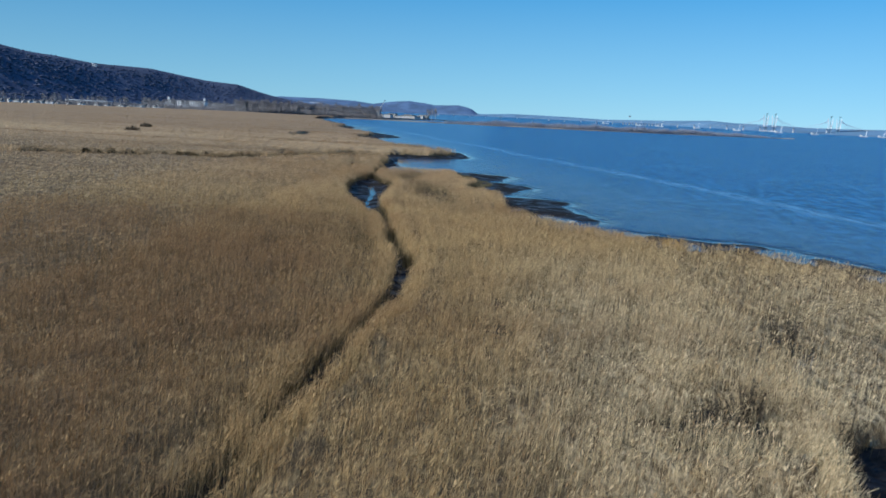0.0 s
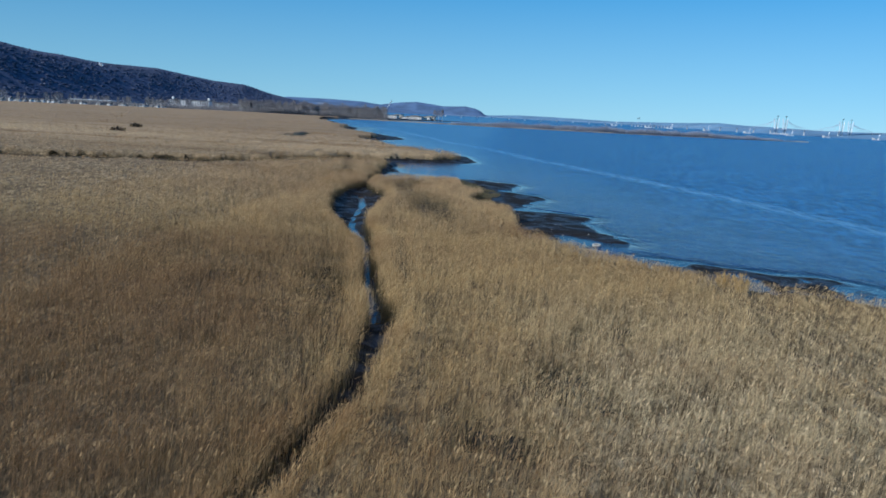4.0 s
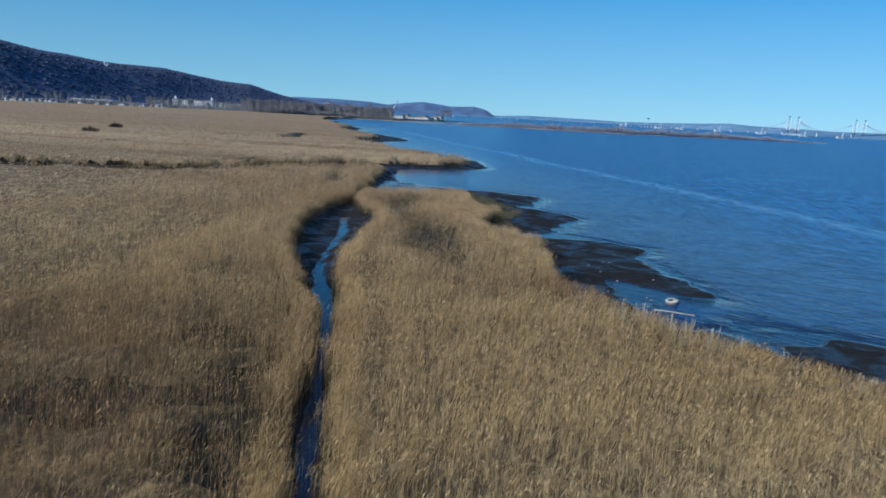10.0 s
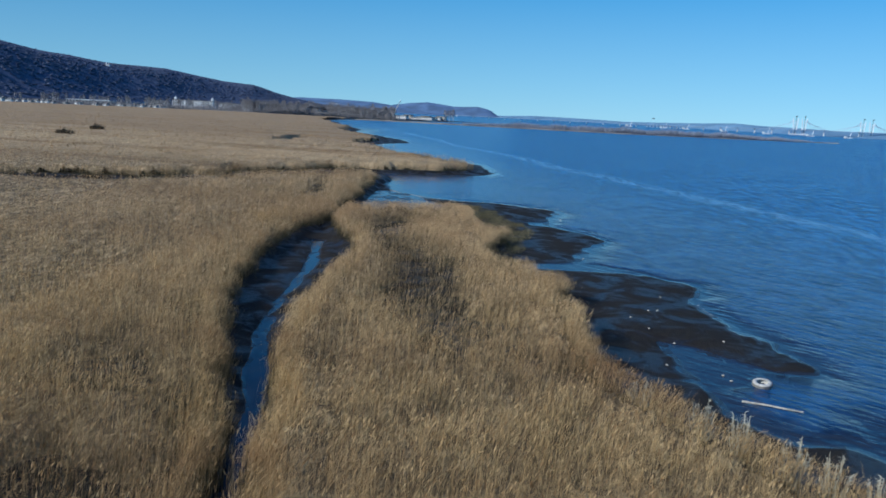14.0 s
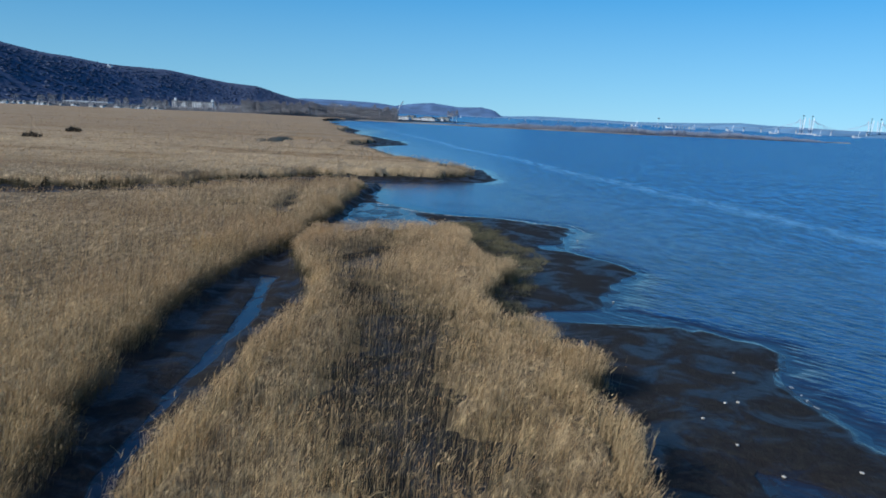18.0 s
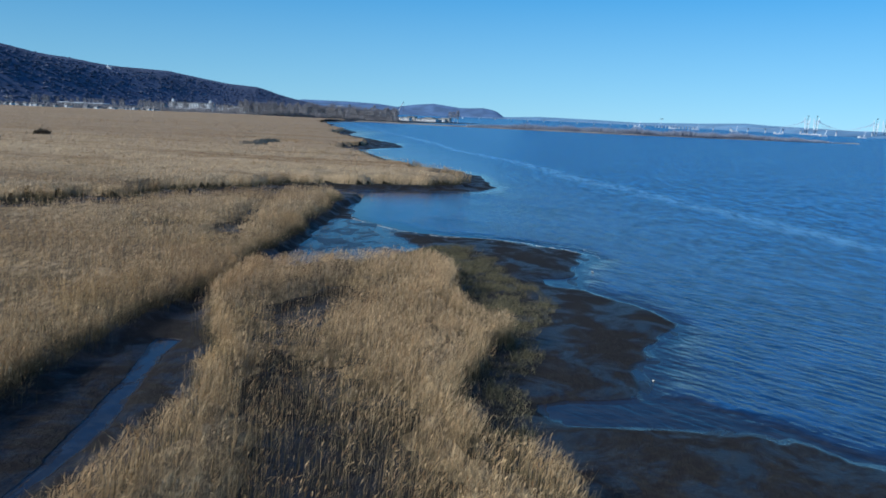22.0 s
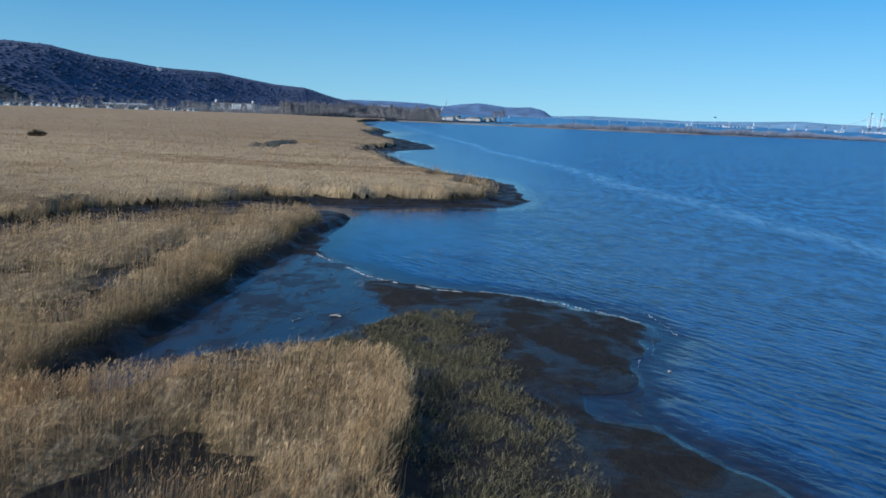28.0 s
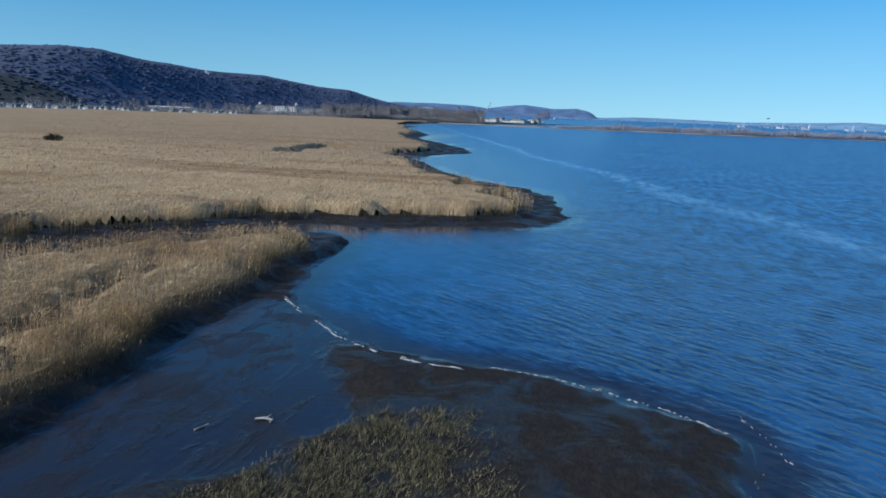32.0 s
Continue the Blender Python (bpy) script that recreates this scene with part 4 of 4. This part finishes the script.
for k in range(36):
    b, r, w, h, mt = -17 + 11.4 * (k + rng.rand()) / 36, rng.uniform(1060, 1140), rng.uniform(5, 14), rng.uniform(2.4, 5.6), (WHITE, WHITE, WHITE, CREAM)[k % 4]
    long_block("waterfront_building", "pale waterfront building beside the pier", w, 10, h, 2, 4, mt, GREYROOF, at_bearing(b, r, 0.15))


def crane_rig(at):
    ob = new("crane")
    ob.matrix_basis = at
    bm = box(bmesh.new(), 5, 3.4, 2.6, pose(0, 0, 2.4), 0.3)
    part("cab", bm, ob, "", CREAM)
    bm = box(bmesh.new(), 6, 4, 1.2, pose(0, 0, 0.6), 0.3)
    part("track", bm, ob, "", BLACKISH)
    bm = bmesh.new()
    a, e = Vector((1, 0, 3)), Vector((13.5, 0, 25))
    for s in (-0.5, 0.5):
        rod(bm, a + Vector((0, s, 0)), e + Vector((0, s * 0.4, 0)), 0.22, 0.16, 4)
        rod(bm, a + Vector((-0.9, s, 0.4)), e + Vector((-0.4, s * 0.4, 0.3)), 0.22, 0.16, 4)
    for k in range(12):
        p, q = a.lerp(e, k / 12), a.lerp(e, (k + 1) / 12)
        rod(bm, p + Vector((0, -0.4, 0)), q + Vector((-0.7, 0.4, 0.3)), 0.1, 0.1, 3)
    part("boom", bm, ob, "", STEEL)
    part("cable", rod(bmesh.new(), e, e - Vector((0, 0, 18)), 0.08, 0.08, 3), ob, "", BLACKISH)
    return tagged(ob, "pale crawler crane with raised lattice boom", "crane")


crane_rig(at_bearing(-9.75, 1040, 0.5))

# ---------- the long pier ----------
def pier_line(x):
    return np.interp(x, [-175, -20, 100, 200, 376], [862, 850, 852, 890, 966])


xs = steps((-175, 376, 6))
gx, gy = np.meshgrid(xs, np.linspace(0, 1, 9), indexing="ij")
mid_y = pier_line(gx) + 10 * (fractal(np.stack([gx, gx * 0], -1), 301, 90, 3) - 0.5)
half = np.interp(gx, [-175, -140, 300, 376], [26, 20, 12, 3])
gz = np.interp(gy, [0, 0.15, 0.35, 0.7, 1], [-0.6, 0.45, 0.8, 0.8, -0.6]) + 0.4 * (fractal(np.stack([gx, gy * 40], -1), 303, 18, 3) - 0.5)
idx = np.arange(gx.size).reshape(gx.shape)
f = np.stack([idx[:-1, :-1], idx[1:, :-1], idx[1:, 1:], idx[:-1, 1:]], -1).reshape(-1, 4)
v = np.stack([gx, mid_y + (gy - 0.5) * 2 * half, gz], -1).reshape(-1, 3)
pier = tagged(new("pier", mesh("pier", v, f, PIERSTONE, True)), "long low earth-filled pier across the river", "pier", kind="structure")
rng = np.random.RandomState(77)
n = 22000
px = rng.uniform(-60, 338, n)
root = np.column_stack([px, pier_line(px) + rng.uniform(-9, 8, n), np.full(n, 0.3)])
tall = (1.4 + 2.4 * rng.rand(n)) * np.interp(px, [-60, 0, 120, 208, 216, 236, 246, 300, 338], [0.9, 1.7, 1.9, 1.6, 2.6, 2.4, 1.5, 1.2, 0.3]) * (0.6 + 0.7 * lattice(root[:, :2], 49, 14.0))
ang = rng.rand(n) * math.pi
side = np.column_stack([np.cos(ang), np.sin(ang), np.zeros(n)]) * (0.14 + 0.2 * rng.rand(n))[:, None]
tip = root + np.column_stack([rng.normal(0, 0.25, n), rng.normal(0, 0.25, n), np.ones(n)]) * tall[:, None]
v = np.stack([root - side, root + side, tip], 1).reshape(-1, 3)
tagged(part("pier_brush", mesh("pier_brush", v, np.arange(3 * n).reshape(-1, 3), PIERTWIG), pier, "bare grey-purple brush on the pier"), kind="stuff")


# ---------- the great bridge ----------
def bridge_tower(x, y):
    """Outward-leaning twin legs with a crosshead and a climbing crane on top."""
    ob = new("bridge_tower")
    ob.matrix_basis = pose(x, y, 0)
    for s in (-1, 1):
        for k in (-1, 1):
            bm = bmesh.new()
            rod(bm, (s * 14 + k * 4, 0, -1), (s * 14 + k * 8, 0, 54), 1.4, 1.0, 4)
            part("leg", bm, ob, "", STEEL)
        for z in (9, 18, 27, 36, 45):
            part("crossbeam", box(bmesh.new(), 9 + z * 0.16, 2.0, 1.0, pose(s * 14, 0, z)), ob, "", STEEL)
            part("brace", rod(bmesh.new(), (s * 14 - 5, 0, z - 8), (s * 14 + 5 + z * 0.06, 0, z), 0.5, 0.5, 4), ob, "", STEEL)
        part("pile_cap", box(bmesh.new(), 24, 12, 4, pose(s * 14, 0, 1.6), 0.6), ob, "", CONCRETE)
        bm = rod(bmesh.new(), (s * 14 + 1, 0, 4), (s * 14 + 1, 0, 60), 0.7, 0.6, 4)
        part("climbing_crane", box(bm, 5, 2.0, 2.4, pose(s * 14 + 2, 0, 60)), ob, "dark tower crane top", BLACKISH)
    return tagged(ob, "pale bridge tower with outward-leaning legs", "bridge tower", "bridge towers")


BY = 2600.0
for x in (922, 1134):
    bridge_tower(x, BY)


def deck_height(x):
    return float(np.interp(x, [-210, 240, 550, 900, 1190, 1650, 2300], [3.5, 4.5, 6.5, 14, 18, 13, 9]))


bridge = tagged(new("road_bridge"), "long pale road bridge on many piers across the river", "bridge")
for x in [-210 + k * 55 for k in range(48)] + [430 + 11 * k for k in range(12)]:
    if 900 < x < 1200 and x % 2:
        continue
    z = deck_height(x)
    bm = rod(bmesh.new(), (0, -4, -1), (0, -4, z + 2.0), 2.2, 1.8, 6)
    part("bridge_pier", bm, bridge, "", CONCRETE, pose(x, BY, 0))
for k in range(31):
    x0, x1 = -210 + k * 84, -126 + k * 84
    z0, z1 = deck_height(x0), deck_height(x1)
    bm = bmesh.new()
    box(bm, math.hypot(84, z1 - z0) + 1, 20, 1.1, pose((x0 + x1) / 2, BY, (z0 + z1) / 2 + 2.4, 0, -math.degrees(math.atan2(z1 - z0, 84))))
    part("deck", bm, bridge, "", HAZESTEEL)
for x in (922, 1134):
    for s in (-1, 1):
        for k in range(1, 7):
            bm = rod(bmesh.new(), (x + s * 22, BY, 52 - k * 2), (x + s * (30 + k * 12), BY, deck_height(x) + 3), 0.4, 0.4, 3)
            part("stay_cable", bm, bridge, "", HAZESTEEL)
# work barges and unfinished piers near the towers
rng = np.random.RandomState(5)


def work_barge():
    ob = new("barge")
    part("hull", box(bmesh.new(), 20, 8, 2.2, pose(0, 0, 0.9), 0.5), ob, "", WHITE)
    part("deckhouse", box(bmesh.new(), 6, 5, 3.6, pose(-8, 0, 3.8), 0.3), ob, "", WHITE)
    part("derrick", rod(bmesh.new(), (4, 0, 1.8), (8, 0, 17), 0.7, 0.5, 4), ob, "", STEEL)
    return tagged(ob, "pale work barge with a derrick moored by the bridge", "barge", "work barges")


barge = work_barge()
barge.matrix_basis = pose(790, 2150, 0, 0, 0, 10)
for x, y, a in ((690, 2200, -8), (600, 2290, 20), (500, 2330, 5), (440, 2360, -15), (880, 2130, 12), (1045, 2200, 0), (340, 2380, 8), (1115, 2240, -6), (1180, 2290, 14), (1240, 2200, 6)):
    copy_thing(barge, pose(x, y, 0, 0, 0, a))
mast = new("lattice_mast")
mast.matrix_basis = pose(*ray_point(10.0, 2900), 0)
part("shaft", rod(bmesh.new(), (0, 0, -1), (0, 0, 30), 0.35, 0.3, 4), mast, "", STEEL)
part("head", box(bmesh.new(), 9, 3, 3, pose(1, 0, 31)), mast, "", BLACKISH)
tagged(mast, "slender pale mast with a dark head", "mast")


# ---------- on the shore ----------
def lathe(profile, segments, material, name):
    k = len(profile)
    v = [(r * math.cos(2 * math.pi * s / segments), r * math.sin(2 * math.pi * s / segments), z) for s in range(segments) for r, z in profile]
    f = [(s * k + i, s * k + (i + 1) % k, ((s + 1) % segments) * k + (i + 1) % k, ((s + 1) % segments) * k + i) for s in range(segments) for i in range(k)]
    return mesh(name, v, [q[::-1] for q in f], material, True)


tyre = new("tyre")
tyre.matrix_basis = pose(11.92, 91.15, 0.02, 6, -7, 20) @ Matrix.Diagonal((0.9, 0.9, 0.9, 1))
part("sidewall", lathe([(0.27, 0.02), (0.31, 0.0), (0.42, -0.01), (0.48, 0.03), (0.48, 0.21), (0.42, 0.26), (0.31, 0.25), (0.27, 0.23), (0.3, 0.19), (0.4, 0.17), (0.4, 0.07), (0.3, 0.05)], 40, DRYMUD, "sidewall"), tyre)
bm = bmesh.new()
for k in range(40):
    a = k * math.pi / 20
    box(bm, 0.03, 0.05, 0.17, pose(math.cos(a) * 0.485, math.sin(a) * 0.485, 0.12, 0, 0, math.degrees(a)) @ pose(0, 0, 0, 18, 0, 0))
part("tread", bm, tyre, "worn rubber tread blocks", TREAD)
tagged(tyre, "mud-bleached truck tyre lying in the shallows", "tyre")


def limb(name, label, pts, radii, material, category, twigs=()):
    """A crooked piece of wood along points."""
    ob = new(name)
    bm = bmesh.new()
    for (a, b), (ra, rb) in zip(zip(pts, pts[1:]), zip(radii, radii[1:])):
        rod(bm, a, b, ra, rb, 8)
    part("stem", bm, ob, "", material)
    for a, b, r in twigs:
        part("branch_stub", rod(bmesh.new(), a, b, r, r * 0.4, 6), ob, "", material)
    return tagged(ob, label, category)


pole = limb("driftwood_pole", "straight silvered pole stranded in the shallows", [(-1.25, 0, 0.07), (-0.3, 0.02, 0.09), (0.6, -0.02, 0.08), (1.25, 0.02, 0.06)], [0.05, 0.047, 0.042, 0.034], DRIFTWOOD, "driftwood")
pole.matrix_basis = pose(11.47, 88.35, 0.0, 0, 0, -16)
log = limb("driftwood_log", "pale forked driftwood stranded on the inlet mud", [(-0.55, 0, 0.1), (0, 0.08, 0.16), (0.5, 0, 0.1)], [0.09, 0.11, 0.07], DRIFTWOOD, "driftwood",
           [((0, 0.08, 0.16), (0.3, 0.4, 0.3), 0.05), ((-0.3, 0.03, 0.12), (-0.5, -0.3, 0.2), 0.045), ((0.3, 0, 0.12), (0.45, -0.35, 0.08), 0.04)])
log.matrix_basis = pose(-12.2, 149.7, 0.02, 0, 0, 10) @ Matrix.Diagonal((0.62, 0.62, 0.5, 1))
stick = limb("driftwood_stick", "thin pale stick lying on the inlet mud", [(-0.3, 0, 0.04), (0.3, 0.06, 0.06)], [0.03, 0.02], DRIFTWOOD, "driftwood")
stick.matrix_basis = pose(-14.0, 148.4, 0.02, 0, 0, 62)


def shrub(name, label, tall, spread, count, material, seed):
    """A leafless bush of many crooked stems."""
    rng = random.Random(seed)
    ob = new(name)
    bm = bmesh.new()
    v, f = [], []
    for k in range(count):
        a, r = rng.uniform(0, 6.283), spread * math.sqrt(rng.random())
        top = Vector((math.cos(a) * r, math.sin(a) * r, tall * rng.uniform(0.55, 1.0) * (1.1 - 0.4 * r / spread)))
        foot = Vector((top.x * 0.25, top.y * 0.25, -0.1))
        mid = foot.lerp(top, 0.5) + Vector((rng.gauss(0, 0.08), rng.gauss(0, 0.08), 0)) * spread
        rod(bm, foot, mid, 0.03, 0.02, 3)
        rod(bm, mid, top, 0.02, 0.008, 3)
        for _ in range(26):
            s = mid.lerp(top, rng.random())
            d = Vector((rng.gauss(0, 1), rng.gauss(0, 1), rng.gauss(0.7, 0.7))).normalized() * rng.uniform(0.12, 0.34) * spread
            w = d.orthogonal().normalized() * 0.012 * max(1, spread)
            i = len(v)
            v += [tuple(s - w), tuple(s + w), tuple(s + d)]
            f.append((i, i + 1, i + 2))
    tagged(part("branchwork", bm, ob, "", material), kind="stuff")
    tagged(part("twig_spray", mesh("twig_spray", v, f, material), ob), kind="stuff")
    return tagged(ob, label, "bush")


for x, y, tall, spread, count, mt, seed in ((18.3, 42.1, 2.9, 1.2, 26, SCRUB, 1), (11.4, 29.8, 2.7, 0.9, 34, SCRUB, 2), (17.0, 36.0, 2.6, 0.7, 16, GREYTWIG, 3), (13.1, 32.0, 2.6, 0.9, 30, SCRUB, 4), (15.7, 28.9, 2.6, 0.7, 26, SCRUB, 5)):
    shrub("shrub", "leafless grey shrub standing among the reeds", tall, spread, count, mt, seed).matrix_basis = pose(x, y, 0.2)
for k, (x, y, tall) in enumerate(((5.2, 85.6, 1.9), (7.2, 83.7, 2.0), (8.3, 82.4, 2.2), (9.3, 80.2, 2.2), (10.2, 79.0, 2.3), (11.2, 78.2, 2.4), (11.9, 76.2, 2.3), (13.6, 74.8, 2.2), (16.2, 72.6, 2.1))):
    shrub("seed_shrub", "pale fluffy seed-headed shrub on the river bank", tall, 0.62, 22, SEEDHEAD, 30 + k).matrix_basis = pose(x, y, 0.15)
for k, (x, y) in enumerate(((19.6, 74.3), (20.6, 73.4))):
    shrub("cordgrass_clump", "tawny orange clump of dry cordgrass on the bank", 1.9, 0.9, 46, TAWNY, 50 + k).matrix_basis = pose(x, y, 0.1)
shrub("scrub_bush", "dark bare bush standing alone in the reeds", 3.0, 2.5, 90, SCRUB, 6).matrix_basis = pose(-117.5, 237.5, 0.3)

shrub("scrub_bush", "dark spreading bush at a gap in the far reeds", 2.7, 2.4, 150, SCRUB, 7).matrix_basis = pose(-132, 277, 0.3)

# short grass on the mud of the point
rng = np.random.RandomState(61)
n = 560000
p = np.column_stack([rng.uniform(-12.5, 4.5, n), rng.uniform(97, 154, n)])
low = [(2.6, 98), (4.2, 103), (3.0, 108), (1.0, 111), (0.6, 114), (0.0, 118), (0.8, 123), (1.6, 128), (2.0, 133), (0.4, 138), (-1.6, 143), (-3.2, 149.4), (-4.8, 152.4), (-8.2, 151.8), (-11.5, 146.5), (-13, 138), (-8, 139), (-4.4, 133), (-2.6, 124), (-2.8, 114), (-1.8, 109.6), (1.0, 105)]
e = inside(p, low) + 2.2 * (fractal(p, 63, 3.0, 3) - 0.5)
p = p[(e > 0) & (rng.rand(n) < np.clip(2.6 * fractal(p, 65, 1.1, 3) - 0.65, 0.08, 1) * np.clip(0.15 + e / 2.0, 0, 1))]
n = len(p)
z0 = ground_height(p)
tall = (0.06 + 0.2 * rng.rand(n)) * (0.6 + 1.1 * fractal(p, 67, 2.2, 2))
ang = rng.rand(n) * math.pi
side = np.column_stack([np.cos(ang), np.sin(ang), np.zeros(n)]) * (0.008 + 0.01 * rng.rand(n))[:, None]
root = np.column_stack([p, z0 - 0.03])
tip = root + np.column_stack([rng.normal(0.05, 0.12, n), rng.normal(0, 0.12, n), tall])
v = np.stack([root - side, root + side, tip], 1).reshape(-1, 3)
tagged(new("marsh_grass", mesh("marsh_grass", v, np.arange(n * 3).reshape(-1, 3), SHORTGRASS)), "short dull green-brown grass on the mud of the point", "grass", kind="stuff")


# foam along the edge of the tide, and scraps on the mud
def foam(line, seed, wide, count):
    rng = random.Random(seed)
    v, f = [], []
    for k in range(count):
        t = rng.random() * (len(line) - 1)
        i = min(int(t), len(line) - 2)
        a, b = Vector(line[i]), Vector(line[i + 1])
        c = a.lerp(b, t - i) + Vector((rng.gauss(0, 0.05), rng.gauss(0, 0.05)))
        along = (b - a).normalized()
        across = Vector((-along.y, along.x))
        l, w = wide * rng.uniform(0.8, 4.5), wide * rng.uniform(0.12, 0.4)
        j = len(v)
        v.append((c.x, c.y, 0.035))
        for q in range(7):
            g = q * 0.8976
            o = along * math.cos(g) * l * rng.uniform(0.6, 1.1) + across * math.sin(g) * w * rng.uniform(0.6, 1.2)
            v.append((c.x + o.x, c.y + o.y, 0.006))
        f += [(j, j + 1 + q, j + 1 + (q + 1) % 7) for q in range(7)]
    low = ground_height(np.array(v)[:, :2])
    v = [(a, b, c + max(0.0, float(g))) for (a, b, c), g in zip(v, low)]
    return tagged(new("foam_line", mesh("foam_line", v, f, FOAM)), "broken line of white foam at the tide's edge", "foam", kind="stuff")


foam([(-19.4, 166.5), (-18.0, 164.8), (-16.8, 163.4)], 1, 0.1, 14)
foam([(-15.6, 162.4), (-13.4, 160.2), (-10.6, 158.3)], 2, 0.09, 34)
foam([(-9.6, 158.0), (-8.2, 157.6), (-6.4, 157.4)], 3, 0.1, 18)
foam([(-5.0, 158.2), (-1.5, 157.5), (2.7, 155.6), (4.7, 154.0)], 4, 0.028, 105)
foam([(5.6, 151.4), (4.2, 147.2), (3.4, 143.0)], 5, 0.04, 16)
foam([(5.4, 155.9), (6.0, 154.2), (6.6, 151.9)], 6, 0.04, 12)
foam([(13.7, 112.4), (12.4, 108.0), (12.8, 104.0)], 7, 0.05, 16)


def scrap(seed):
    rng = random.Random(seed)
    bm = bmesh.new()
    bmesh.ops.create_icosphere(bm, subdivisions=1, radius=0.085)
    for q in bm.verts:
        q.co = Vector((q.co.x * rng.uniform(0.7, 1.5), q.co.y * rng.uniform(0.7, 1.3), q.co.z * rng.uniform(0.3, 0.6)))
    me = bpy.data.meshes.new("flotsam")
    bm.to_mesh(me)
    bm.free()
    me.materials.append(DRIFTWOOD)
    return tagged(new("flotsam", me), "small pale scrap of flotsam on the mud", "flotsam", "scraps on the mud")


rng = random.Random(12)
first = scrap(3)
for k, (x, y) in enumerate(((8.6, 103.2), (9.2, 103.4), (7.2, 101.2), (7.8, 92.9), (10.4, 92.2), (10.6, 91.5), (9.0, 97.0), (6.0, 121.0), (11.8, 97.5), (5.4, 145.8), (7.9, 98.8), (10.2, 107.6))):
    z = float(ground_height(np.array([[x, y]]))[0])
    m = pose(x, y, max(z, 0.0) + 0.02, 0, 0, k * 50)
    if k:
        copy_thing(first, m)
    else:
        first.matrix_basis = m
